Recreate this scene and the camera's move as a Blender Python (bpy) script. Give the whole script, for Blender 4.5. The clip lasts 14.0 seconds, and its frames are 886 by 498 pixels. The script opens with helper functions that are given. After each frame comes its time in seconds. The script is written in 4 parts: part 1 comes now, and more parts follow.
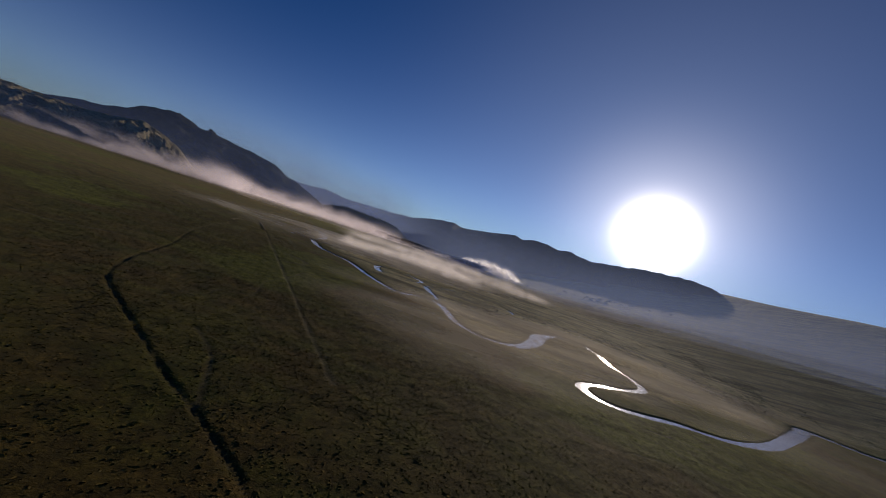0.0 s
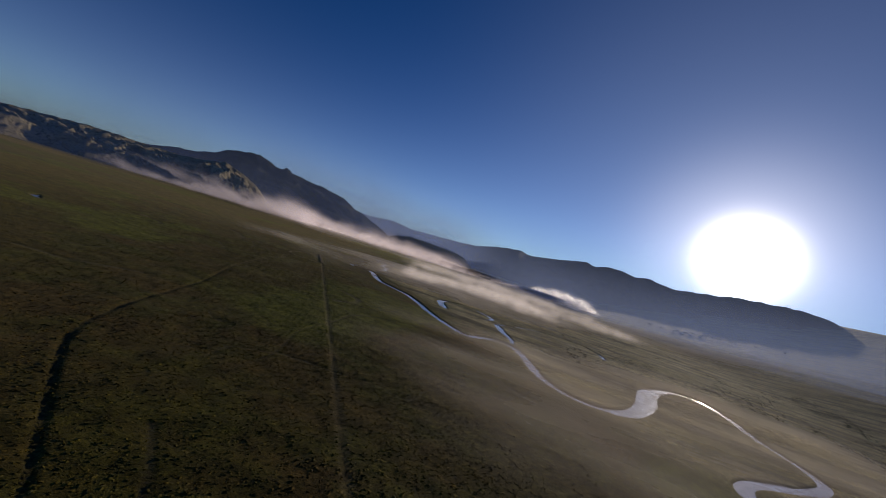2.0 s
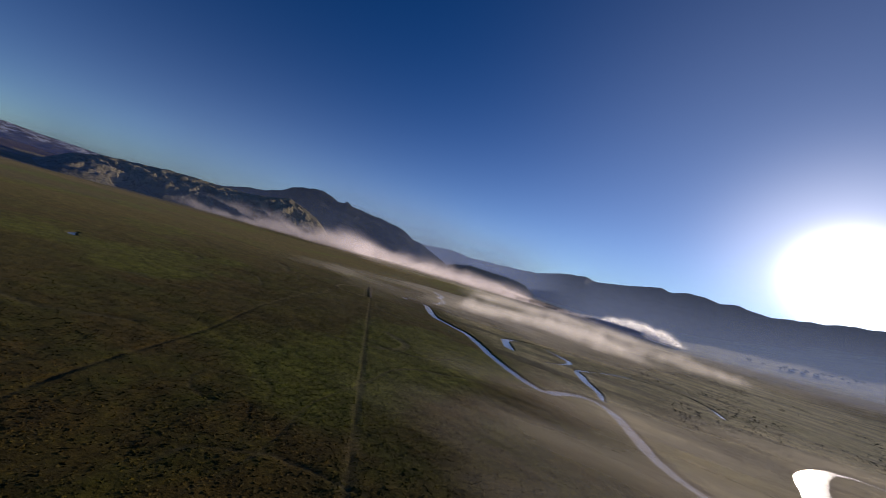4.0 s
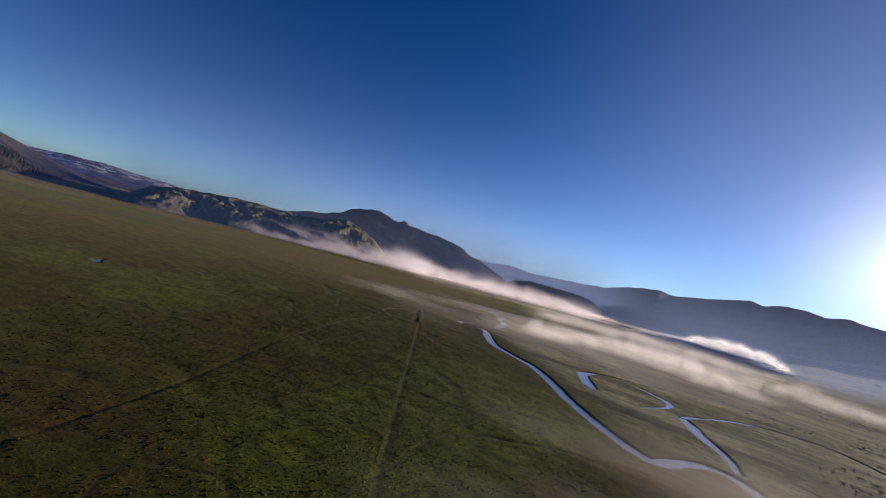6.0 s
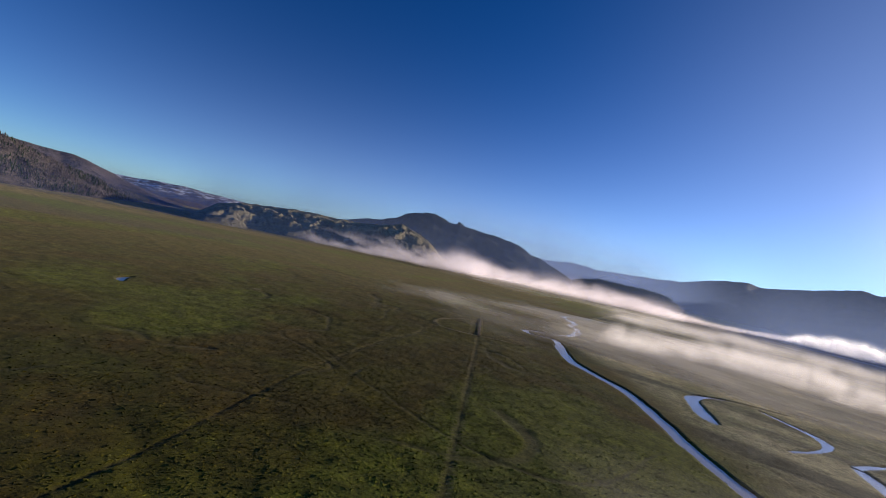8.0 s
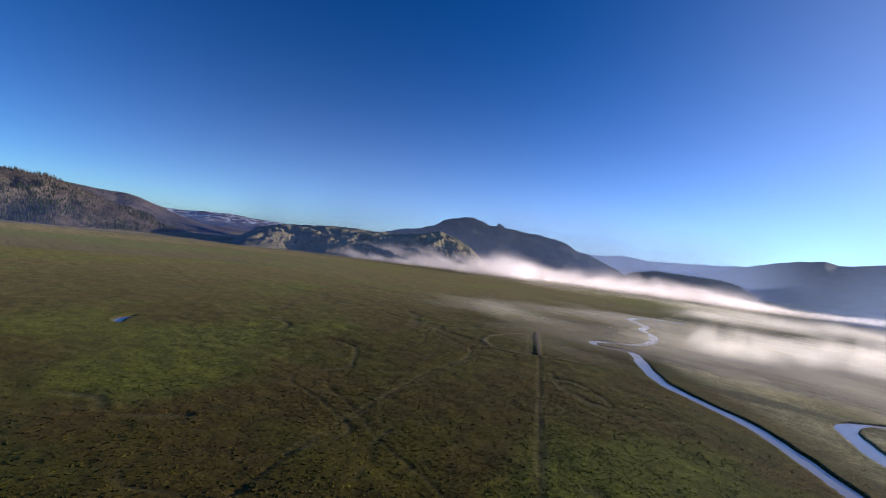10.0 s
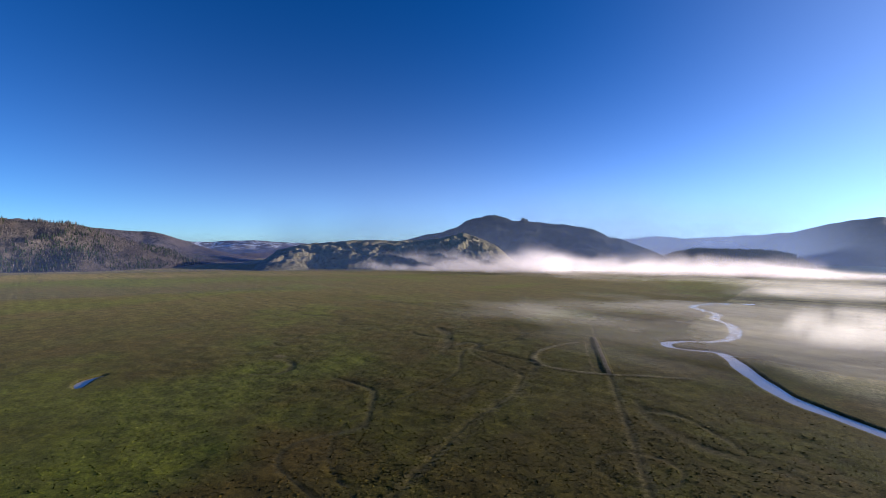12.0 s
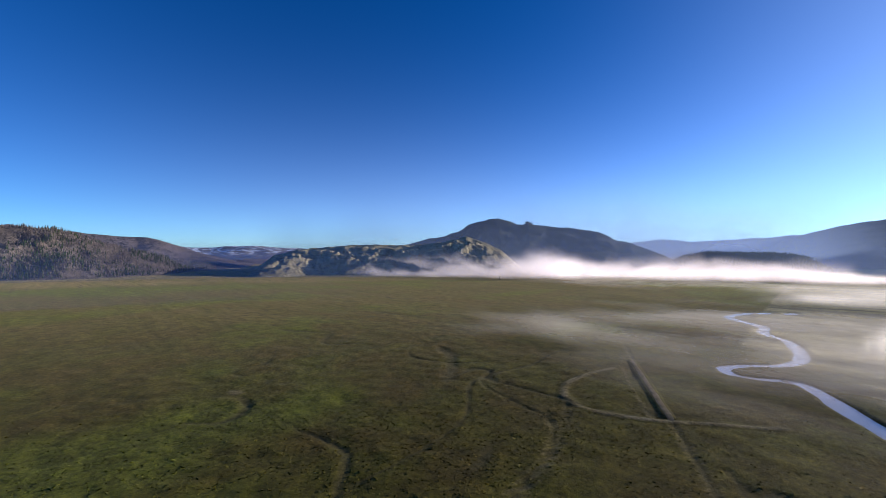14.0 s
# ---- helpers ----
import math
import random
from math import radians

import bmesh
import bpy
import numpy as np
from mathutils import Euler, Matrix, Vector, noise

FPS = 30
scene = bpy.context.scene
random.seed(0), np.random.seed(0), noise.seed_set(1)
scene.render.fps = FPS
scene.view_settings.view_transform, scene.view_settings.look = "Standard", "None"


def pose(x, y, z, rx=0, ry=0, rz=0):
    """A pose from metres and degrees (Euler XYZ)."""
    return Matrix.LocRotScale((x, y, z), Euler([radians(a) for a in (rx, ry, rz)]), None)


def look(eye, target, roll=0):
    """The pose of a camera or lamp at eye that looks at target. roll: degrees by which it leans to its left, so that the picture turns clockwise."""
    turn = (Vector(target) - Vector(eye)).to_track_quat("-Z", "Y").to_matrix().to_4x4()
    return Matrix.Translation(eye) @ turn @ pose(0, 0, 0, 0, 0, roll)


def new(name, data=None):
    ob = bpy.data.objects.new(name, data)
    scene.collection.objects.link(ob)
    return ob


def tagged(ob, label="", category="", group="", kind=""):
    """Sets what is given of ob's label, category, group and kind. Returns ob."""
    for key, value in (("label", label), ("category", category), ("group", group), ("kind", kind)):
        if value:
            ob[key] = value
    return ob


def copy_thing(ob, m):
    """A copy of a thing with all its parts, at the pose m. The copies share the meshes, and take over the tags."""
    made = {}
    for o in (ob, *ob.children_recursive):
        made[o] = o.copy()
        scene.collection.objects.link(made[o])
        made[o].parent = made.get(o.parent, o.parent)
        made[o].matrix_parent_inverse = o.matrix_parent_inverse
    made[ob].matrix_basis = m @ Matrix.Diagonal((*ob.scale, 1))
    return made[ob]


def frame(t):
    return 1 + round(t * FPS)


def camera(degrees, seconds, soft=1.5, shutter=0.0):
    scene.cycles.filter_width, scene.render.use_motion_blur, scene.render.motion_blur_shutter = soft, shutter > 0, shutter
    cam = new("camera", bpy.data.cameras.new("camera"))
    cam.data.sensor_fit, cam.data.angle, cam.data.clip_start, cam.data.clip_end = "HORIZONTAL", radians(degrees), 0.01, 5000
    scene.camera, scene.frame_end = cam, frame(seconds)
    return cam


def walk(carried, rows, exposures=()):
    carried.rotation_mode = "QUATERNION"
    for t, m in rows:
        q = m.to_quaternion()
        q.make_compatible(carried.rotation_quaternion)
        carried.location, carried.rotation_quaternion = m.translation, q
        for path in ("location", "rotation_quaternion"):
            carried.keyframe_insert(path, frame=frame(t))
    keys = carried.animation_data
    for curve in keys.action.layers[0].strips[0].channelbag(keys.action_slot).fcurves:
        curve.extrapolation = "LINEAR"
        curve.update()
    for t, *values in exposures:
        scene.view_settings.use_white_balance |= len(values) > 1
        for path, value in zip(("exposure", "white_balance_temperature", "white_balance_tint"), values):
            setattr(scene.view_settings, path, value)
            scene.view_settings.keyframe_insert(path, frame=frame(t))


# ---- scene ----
cam = camera(94.7, 14.0, soft=0.9)
PATH = [
    (0, (7.684, -4.418, 63.125), (7.684, -2.418, 63.096), 19.1),
    (0.5, (5.352, 13.143, 63.152), (5.268, 15.141, 63.132), 18.7),
    (1, (2.95, 30.657, 63.204), (2.779, 32.65, 63.191), 18.7),
    (1.5, (0.4, 48.027, 63.284), (0.139, 50.01, 63.284), 18.2),
    (2, (-2.442, 65.128, 63.394), (-2.785, 67.099, 63.397), 18.0),
    (2.5, (-5.716, 81.836, 63.53), (-6.139, 83.791, 63.548), 17.2),
    (3, (-9.598, 98.021, 63.713), (-10.097, 99.958, 63.745), 17.0),
    (5.5, (-32.804, 175.959, 65.871), (-33.662, 177.764, 65.935), 15.4),
    (6, (-38.209, 190.792, 66.02), (-39.132, 192.565, 66.073), 14.8),
    (6.5, (-44.331, 204.906, 66.106), (-45.324, 206.642, 66.143), 13.4),
    (7, (-51.064, 218.352, 66.162), (-52.113, 220.054, 66.193), 12.9),
    (7.5, (-58.224, 231.216, 66.2), (-59.336, 232.877, 66.226), 11.9),
    (8, (-65.808, 243.563, 66.245), (-66.968, 245.192, 66.24), 12.0),
    (8.5, (-73.837, 255.371, 66.283), (-75.043, 256.967, 66.267), 10.8),
    (11, (-118.96, 309.877, 66.771), (-120.341, 311.324, 66.768), 4.9),
    (11.5, (-128.798, 320.558, 66.755), (-130.192, 321.992, 66.758), 2.8),
    (12, (-138.915, 331.089, 66.698), (-140.322, 332.51, 66.693), 0.5),
    (12.5, (-149.065, 341.418, 66.586), (-150.484, 342.827, 66.584), -0.6),
    (13, (-158.971, 351.544, 66.386), (-160.385, 352.958, 66.409), 0.1),
    (13.5, (-168.674, 361.371, 66.189), (-170.099, 362.774, 66.211), -0.3),
    (14, (-178.314, 371.026, 66.043), (-179.729, 372.439, 66.061), 0.2),
]
EXPOSURES = [(0, -1.0, 7200, 14), (3, -0.75, 7100, 13), (6.5, -0.2, 7000, 13), (8.5, 0.08, 6750, 11), (11, 0.45, 6500, 10), (14, 0.52, 6400, 9)]
walk(cam, [(t, look(eye, target, roll)) for t, eye, target, roll in PATH], EXPOSURES)

# ---- world, sun ----
SUN_AZ, SUN_EL = radians(25.6), radians(9.5)
SUN_WAY = Vector((math.sin(SUN_AZ) * math.cos(SUN_EL), math.cos(SUN_AZ) * math.cos(SUN_EL), math.sin(SUN_EL)))
scene.cycles.transparent_max_bounces = 32

world = bpy.data.worlds.new("morning_sky")
scene.world = world
world.use_nodes = True
wn, wl = world.node_tree.nodes, world.node_tree.links
wn.clear()
sky = wn.new("ShaderNodeTexSky")
sky.sky_type, sky.sun_disc = "NISHITA", False
sky.sun_elevation, sky.sun_rotation = SUN_EL, SUN_AZ
sky.altitude, sky.air_density, sky.dust_density, sky.ozone_density = 2600, 0.9, 0.1, 3.5
# a deep mountain blue overhead, pale towards the horizon
deep = wn.new("ShaderNodeGamma")
deep.inputs["Gamma"].default_value = 1.15
wl.new(sky.outputs[0], deep.inputs["Color"])
rich = wn.new("ShaderNodeHueSaturation")
rich.inputs["Saturation"].default_value = 1.15
wl.new(deep.outputs[0], rich.inputs["Color"])
hsv = wn.new("ShaderNodeMix")
hsv.data_type, hsv.blend_type = "RGBA", "MULTIPLY"
hsv.inputs[0].default_value = 1.0
hsv.inputs[7].default_value = (0.47, 0.79, 1.0, 1)
wl.new(rich.outputs[0], hsv.inputs[6])
# the bright aureole round the sun
coord = wn.new("ShaderNodeTexCoord")
dot = wn.new("ShaderNodeVectorMath")
dot.operation = "DOT_PRODUCT"
dot.inputs[1].default_value = SUN_WAY
wl.new(coord.outputs["Generated"], dot.inputs[0])
background = wn.new("ShaderNodeBackground")
background.inputs["Strength"].default_value = 0.101
wl.new(hsv.outputs[2], background.inputs["Color"])
total = background
# moist air that pales the sky towards the horizon
part_z = wn.new("ShaderNodeSeparateXYZ")
wl.new(coord.outputs["Generated"], part_z.inputs[0])
low = wn.new("ShaderNodeMath")
low.operation, low.use_clamp = "SUBTRACT", True
low.inputs[0].default_value = 1.0
wl.new(part_z.outputs["Z"], low.inputs[1])
square = wn.new("ShaderNodeMath")
square.operation = "POWER"
wl.new(low.outputs[0], square.inputs[0])
square.inputs[1].default_value = 7.0
weak = wn.new("ShaderNodeMath")
weak.operation = "MULTIPLY"
wl.new(square.outputs[0], weak.inputs[0])
forward = wn.new("ShaderNodeMath")
forward.operation, forward.use_clamp = "MULTIPLY_ADD", True
wl.new(dot.outputs["Value"], forward.inputs[0])
forward.inputs[1].default_value, forward.inputs[2].default_value = 0.21, 0.23
wl.new(forward.outputs[0], weak.inputs[1])
pale = wn.new("ShaderNodeBackground")
pale.inputs["Color"].default_value = (1.0, 0.93, 0.92, 1)
wl.new(weak.outputs[0], pale.inputs["Strength"])
joined = wn.new("ShaderNodeAddShader")
wl.new(total.outputs[0], joined.inputs[0])
wl.new(pale.outputs[0], joined.inputs[1])
total = joined
for power, strength, colour in ((700, 12.0, (1, 0.96, 0.9, 1)), (80, 1.1, (0.95, 0.95, 1, 1)), (8, 0.30, (0.74, 0.84, 1, 1))):
    top = wn.new("ShaderNodeMath")
    top.operation = "MAXIMUM"
    wl.new(dot.outputs["Value"], top.inputs[0])
    top.inputs[1].default_value = 0.0
    rise = wn.new("ShaderNodeMath")
    rise.operation = "POWER"
    wl.new(top.outputs[0], rise.inputs[0])
    rise.inputs[1].default_value = power
    gain = wn.new("ShaderNodeMath")
    gain.operation = "MULTIPLY"
    wl.new(rise.outputs[0], gain.inputs[0])
    gain.inputs[1].default_value = strength
    glow = wn.new("ShaderNodeBackground")
    glow.inputs["Color"].default_value = colour
    wl.new(gain.outputs[0], glow.inputs["Strength"])
    both = wn.new("ShaderNodeAddShader")
    wl.new(total.outputs[0], both.inputs[0])
    wl.new(glow.outputs[0], both.inputs[1])
    total = both
world_out = wn.new("ShaderNodeOutputWorld")
wl.new(total.outputs[0], world_out.inputs["Surface"])

sun_data = bpy.data.lights.new("sun", "SUN")
sun_data.energy, sun_data.angle, sun_data.color = 5.0, radians(0.53), (1.0, 0.9, 0.76)
sun = new("sun", sun_data)
sun.matrix_world = look(SUN_WAY * 1000, (0, 0, 0))


# ---- materials ----
class Nodes:
    """A small shorthand for building one node material."""

    def __init__(self, name):
        self.mat = bpy.data.materials.new(name)
        self.mat.use_nodes = True
        self.tree = self.mat.node_tree
        self.tree.nodes.clear()
        self.out = self.add("ShaderNodeOutputMaterial")
        self.place = self.add("ShaderNodeTexCoord").outputs["Object"]

    def add(self, kind, **values):
        node = self.tree.nodes.new(kind)
        for key, value in values.items():
            node.inputs[key.replace("_", " ")].default_value = value
        return node

    def link(self, a, b):
        self.tree.links.new(a, b)

    def noise(self, scale, detail=4.0, rough=0.55, stretch=None, vector=None):
        node = self.add("ShaderNodeTexNoise", Scale=scale, Detail=detail, Roughness=rough)
        source = vector or self.place
        if stretch:
            m = self.add("ShaderNodeMapping", Scale=stretch)
            self.link(source, m.inputs["Vector"])
            source = m.outputs[0]
        self.link(source, node.inputs["Vector"])
        return node.outputs["Fac"]

    def ramp(self, fac, low, high, to=(0.0, 1.0)):
        node = self.add("ShaderNodeMapRange")
        node.clamp = True
        for i, v in enumerate((low, high, *to)):
            node.inputs[i + 1].default_value = v
        self.link(fac, node.inputs[0])
        return node.outputs[0]

    def math(self, op, a, b):
        node = self.add("ShaderNodeMath")
        node.operation = op
        for i, v in enumerate((a, b)):
            if isinstance(v, (int, float)):
                node.inputs[i].default_value = v
            else:
                self.link(v, node.inputs[i])
        return node.outputs[0]

    def mix(self, fac, a, b, mode="MIX"):
        node = self.add("ShaderNodeMix")
        node.data_type, node.blend_type = "RGBA", mode
        for socket, v in ((node.inputs[0], fac), (node.inputs[6], a), (node.inputs[7], b)):
            if isinstance(v, (int, float)):
                socket.default_value = v
            elif isinstance(v, tuple):
                socket.default_value = (*v, 1) if len(v) == 3 else v
            else:
                self.link(v, socket)
        return node.outputs[2]

    def attribute(self, name):
        node = self.add("ShaderNodeAttribute")
        node.attribute_name = name
        return node.outputs["Fac"]

    def surface(self, colour, rough=0.9, bump=None, strength=0.4, distance=0.3, metal=0.0, specular=0.3):
        node = self.add("ShaderNodeBsdfPrincipled", Roughness=rough if isinstance(rough, float) else 0.5, Metallic=metal)
        node.inputs["Specular IOR Level"].default_value = specular
        if not isinstance(rough, float):
            self.link(rough, node.inputs["Roughness"])
        if isinstance(colour, tuple):
            node.inputs["Base Color"].default_value = (*colour, 1)
        else:
            self.link(colour, node.inputs["Base Color"])
        if bump is not None:
            b = self.add("ShaderNodeBump", Strength=strength, Distance=distance)
            self.link(bump, b.inputs["Height"])
            self.link(b.outputs[0], node.inputs["Normal"])
        self.link(node.outputs[0], self.out.inputs["Surface"])
        return self.mat


def meadow_material():
    n = Nodes("meadow")
    wide = n.ramp(n.noise(0.007, 5), 0.38, 0.62)
    patch = n.ramp(n.noise(0.022, 7, 0.62), 0.43, 0.58)
    streak = n.ramp(n.noise(0.012, 5, 0.6, stretch=(0.5, 2.6, 1)), 0.44, 0.60)
    clump = n.ramp(n.noise(0.11, 5, 0.65), 0.38, 0.68)
    tuft = n.noise(0.55, 5, 0.72)
    fine = n.noise(2.2, 4, 0.7)
    green = n.mix(wide, (0.050, 0.049, 0.005), (0.074, 0.060, 0.006))
    brown = n.mix(wide, (0.072, 0.042, 0.008), (0.060, 0.044, 0.007))
    colour = n.mix(patch, brown, green)
    dry = n.mix(streak, n.mix(patch, (0.38, 0.325, 0.20), (0.24, 0.22, 0.12)), (0.075, 0.068, 0.055))
    colour = n.mix(n.attribute("dry"), colour, dry)
    colour = n.mix(n.attribute("tan"), colour, n.mix(streak, (0.291, 0.199, 0.096), (0.212, 0.167, 0.066)))
    colour = n.mix(n.attribute("lush"), colour, n.mix(patch, (0.097, 0.126, 0.013), (0.124, 0.142, 0.013)))
    colour = n.mix(n.attribute("soil"), colour, n.mix(tuft, (0.09, 0.065, 0.042), (0.26, 0.21, 0.14)))
    colour = n.mix(n.attribute("wet"), colour, n.mix(tuft, (0.034, 0.029, 0.021), (0.072, 0.058, 0.034)))
    colour = n.mix(0.65, colour, n.mix(clump, (0.48, 0.46, 0.42), (1.55, 1.55, 1.4)), "MULTIPLY")
    colour = n.mix(0.95, colour, n.mix(n.ramp(tuft, 0.30, 0.70), (0.35, 0.36, 0.32), (1.6, 1.55, 1.4)), "MULTIPLY")
    colour = n.mix(0.62, colour, n.mix(n.ramp(fine, 0.25, 0.75), (0.55, 0.55, 0.5), (1.4, 1.4, 1.3)), "MULTIPLY")
    height = n.math("ADD", n.math("MULTIPLY", tuft, 1.0), n.math("MULTIPLY", fine, 0.35))
    made = n.surface(colour, 0.95, height, 0.75, 0.32, specular=0.05)
    blades = n.tree.nodes["Principled BSDF"]
    blades.inputs["Sheen Weight"].default_value, blades.inputs["Sheen Roughness"].default_value = 0.10, 0.5
    n.link(n.mix(0.6, colour, (0.9, 0.85, 0.5)), blades.inputs["Sheen Tint"])
    return made


def water_material():
    n = Nodes("river_water")
    ripple = n.noise(0.35, 4, 0.6)
    return n.surface(n.mix(n.noise(0.03), (0.37, 0.31, 0.28), (0.44, 0.375, 0.34)), 0.13, ripple, 0.12, 0.15, specular=0.45)


def lake_material():
    n = Nodes("lake_water")
    return n.surface((0.30, 0.30, 0.31), 0.42, n.noise(0.08, 4, 0.6), 0.4, 0.6, specular=0.6)


def rock_material(name, dark, light, scale, shrub, cover):
    """Mountain flanks: two tones of ground, bands of rock and a cover of trees or shrubs."""
    n = Nodes(name)
    broad = n.ramp(n.noise(scale, 6, 0.6), 0.35, 0.65)
    colour = n.mix(broad, dark, light)
    band = n.ramp(n.noise(scale * 2, 5, 0.65, stretch=(0.6, 0.6, 5)), 0.55, 0.7)
    colour = n.mix(n.math("MULTIPLY", band, 0.5), colour, tuple(min(1, c * 1.5) for c in light))
    dots = n.ramp(n.noise(scale * 14, 4, 0.7), cover, cover + 0.08)
    grown = n.math("MULTIPLY", dots, n.ramp(n.noise(scale * 2.3, 4), 0.35, 0.55))
    colour = n.mix(grown, colour, shrub)
    return n.surface(colour, 0.95, n.noise(scale * 9, 6, 0.7), 0.6, 3.5, specular=0.1)


def snowy_material():
    """The far range: purple brown, with thin old snow in streaks along its crest."""
    n = Nodes("snowy_range")
    part_z = n.add("ShaderNodeSeparateXYZ")
    n.link(n.place, part_z.inputs[0])
    streaks = n.ramp(n.noise(0.016, 6, 0.7, stretch=(1, 1, 3)), 0.50, 0.56)
    fac = n.math("MULTIPLY", streaks, n.ramp(part_z.outputs["Z"], 40, 62))
    ground = n.mix(n.ramp(n.noise(0.005, 6, 0.6), 0.35, 0.65), (0.10, 0.08, 0.078), (0.19, 0.15, 0.135))
    return n.surface(n.mix(fac, ground, (0.78, 0.79, 0.82)), 0.95, n.noise(0.03, 6, 0.7), 0.5, 4.0, specular=0.1)


def vapour_material(name, opacity, grain, stretch, soft=1.25, colour=(0.97, 0.96, 0.98)):
    """Water vapour: thin veils that scatter light every way and let the rest through."""
    n = Nodes(name)
    texture = n.noise(grain, 6, 0.6, stretch=stretch)
    thick = n.attribute("thick")
    body = n.math("ADD", n.math("MULTIPLY", thick, 1.6), n.math("MULTIPLY", n.math("SUBTRACT", texture, 0.55), 2.4 * soft))
    fac = n.math("MULTIPLY", n.math("MULTIPLY", n.ramp(body, 0.0, 1.3), opacity), n.ramp(thick, 0.0, 0.6))
    face = n.add("ShaderNodeCombineXYZ", X=-SUN_WAY.x, Y=-SUN_WAY.y, Z=-SUN_WAY.z)
    back = n.add("ShaderNodeBsdfTranslucent", Color=(*colour, 1))
    n.link(face.outputs[0], back.inputs["Normal"])
    front_face = n.add("ShaderNodeCombineXYZ", X=SUN_WAY.x, Y=SUN_WAY.y, Z=SUN_WAY.z)
    front = n.add("ShaderNodeBsdfDiffuse", Color=(*colour, 1))
    n.link(front_face.outputs[0], front.inputs["Normal"])
    lit = n.add("ShaderNodeAddShader")
    n.link(front.outputs[0], lit.inputs[0])
    n.link(back.outputs[0], lit.inputs[1])
    clear = n.add("ShaderNodeBsdfTransparent")
    both = n.add("ShaderNodeMixShader")
    n.link(fac, both.inputs[0])
    n.link(clear.outputs[0], both.inputs[1])
    n.link(lit.outputs[0], both.inputs[2])
    n.link(both.outputs[0], n.out.inputs["Surface"])
    return n.mat


SNOWY = snowy_material()
MEADOW, WATER, LAKE = meadow_material(), water_material(), lake_material()
HILL = rock_material("hill_grass", (0.25, 0.215, 0.13), (0.42, 0.35, 0.22), 0.012, (0.04, 0.045, 0.025), 0.52)
MOUNTAIN = rock_material("mountain_forest", (0.026, 0.034, 0.032), (0.058, 0.058, 0.052), 0.006, (0.018, 0.025, 0.020), 0.42)
RANGE = rock_material("far_range", (0.10, 0.078, 0.075), (0.18, 0.14, 0.125), 0.006, (0.05, 0.045, 0.045), 0.48)
BURNT = rock_material("burnt_slope", (0.115, 0.088, 0.074), (0.21, 0.165, 0.13), 0.02, (0.04, 0.036, 0.030), 0.46)


# ---- shapes ----
def lattice(x, y, seed):
    h = np.sin(x * 127.1 + y * 311.7 + seed * 74.7) * 43758.5453
    return h - np.floor(h)


def grain(x, y, size, octaves=4, seed=0, gain=0.5):
    """Smooth fractal noise from -1 to 1."""
    total, weight, amount = np.zeros_like(x, dtype=float), 0.0, 1.0
    for k in range(octaves):
        u, v = x / size * 2**k + 17.3 * k, y / size * 2**k - 9.1 * k
        i, j = np.floor(u), np.floor(v)
        f, g = u - i, v - j
        f, g = f * f * (3 - 2 * f), g * g * (3 - 2 * g)
        a = lattice(i, j, seed + k) * (1 - f) + lattice(i + 1, j, seed + k) * f
        b = lattice(i, j + 1, seed + k) * (1 - f) + lattice(i + 1, j + 1, seed + k) * f
        total += amount * (2 * (a * (1 - g) + b * g) - 1)
        weight += amount
        amount *= gain
    return total / weight


def step(v, a, b):
    t = np.clip((v - a) / (b - a), 0, 1)
    return t * t * (3 - 2 * t)


def spline(points, pace=4.0):
    """A smooth line through the points (Catmull-Rom), cut into short pieces."""
    p = np.array(points, float)
    p = np.vstack([2 * p[0] - p[1], p, 2 * p[-1] - p[-2]])
    out = []
    for a, b, c, d in zip(p[:-3], p[1:-2], p[2:-1], p[3:]):
        count = max(2, int(np.linalg.norm(c[:2] - b[:2]) / pace))
        for t in np.linspace(0, 1, count, endpoint=False):
            out.append(0.5 * (2 * b + (c - a) * t + (2 * a - 5 * b + 4 * c - d) * t**2 + (3 * b - a - 3 * c + d) * t**3))
    out.append(p[-2])
    return np.array(out)


def distance(x, y, line, reach):
    """How far each point lies from the edge of a strip (x, y, half width); past reach it stays at reach."""
    best = np.full(x.shape, float(reach))
    near = (x > line[:, 0].min() - reach) & (x < line[:, 0].max() + reach) & (y > line[:, 1].min() - reach) & (y < line[:, 1].max() + reach)
    px, py = x[near], y[near]
    low = np.full(px.shape, float(reach))
    for (ax, ay, aw), (bx, by, bw) in zip(line[:-1], line[1:]):
        m = (np.abs(px - ax) < reach + 12) & (np.abs(py - ay) < reach + 12)
        if not m.any():
            continue
        ux, uy, qx, qy = bx - ax, by - ay, px[m] - ax, py[m] - ay
        t = np.clip((qx * ux + qy * uy) / (ux * ux + uy * uy + 1e-9), 0, 1)
        low[m] = np.minimum(low[m], np.hypot(qx - t * ux, qy - t * uy) - aw - t * (bw - aw))
    best[near] = low
    return best


def mesh(name, verts, faces, material, smooth=True, parent=None):
    data = bpy.data.meshes.new(name)
    data.from_pydata([tuple(v) for v in verts], [], faces)
    if smooth:
        data.polygons.foreach_set("use_smooth", np.ones(len(faces), bool))
    data.materials.append(material)
    ob = new(name, data)
    ob.parent = parent
    return ob


def sheet_faces(rows, columns, start=0):
    i = np.arange(rows - 1)[:, None] * columns + np.arange(columns - 1)[None, :] + start
    return np.stack([i, i + 1, i + columns + 1, i + columns], -1).reshape(-1, 4).tolist()


def attribute(ob, name, values):
    ob.data.attributes.new(name, "FLOAT", "POINT").data.foreach_set("value", np.asarray(values, np.float32).ravel())


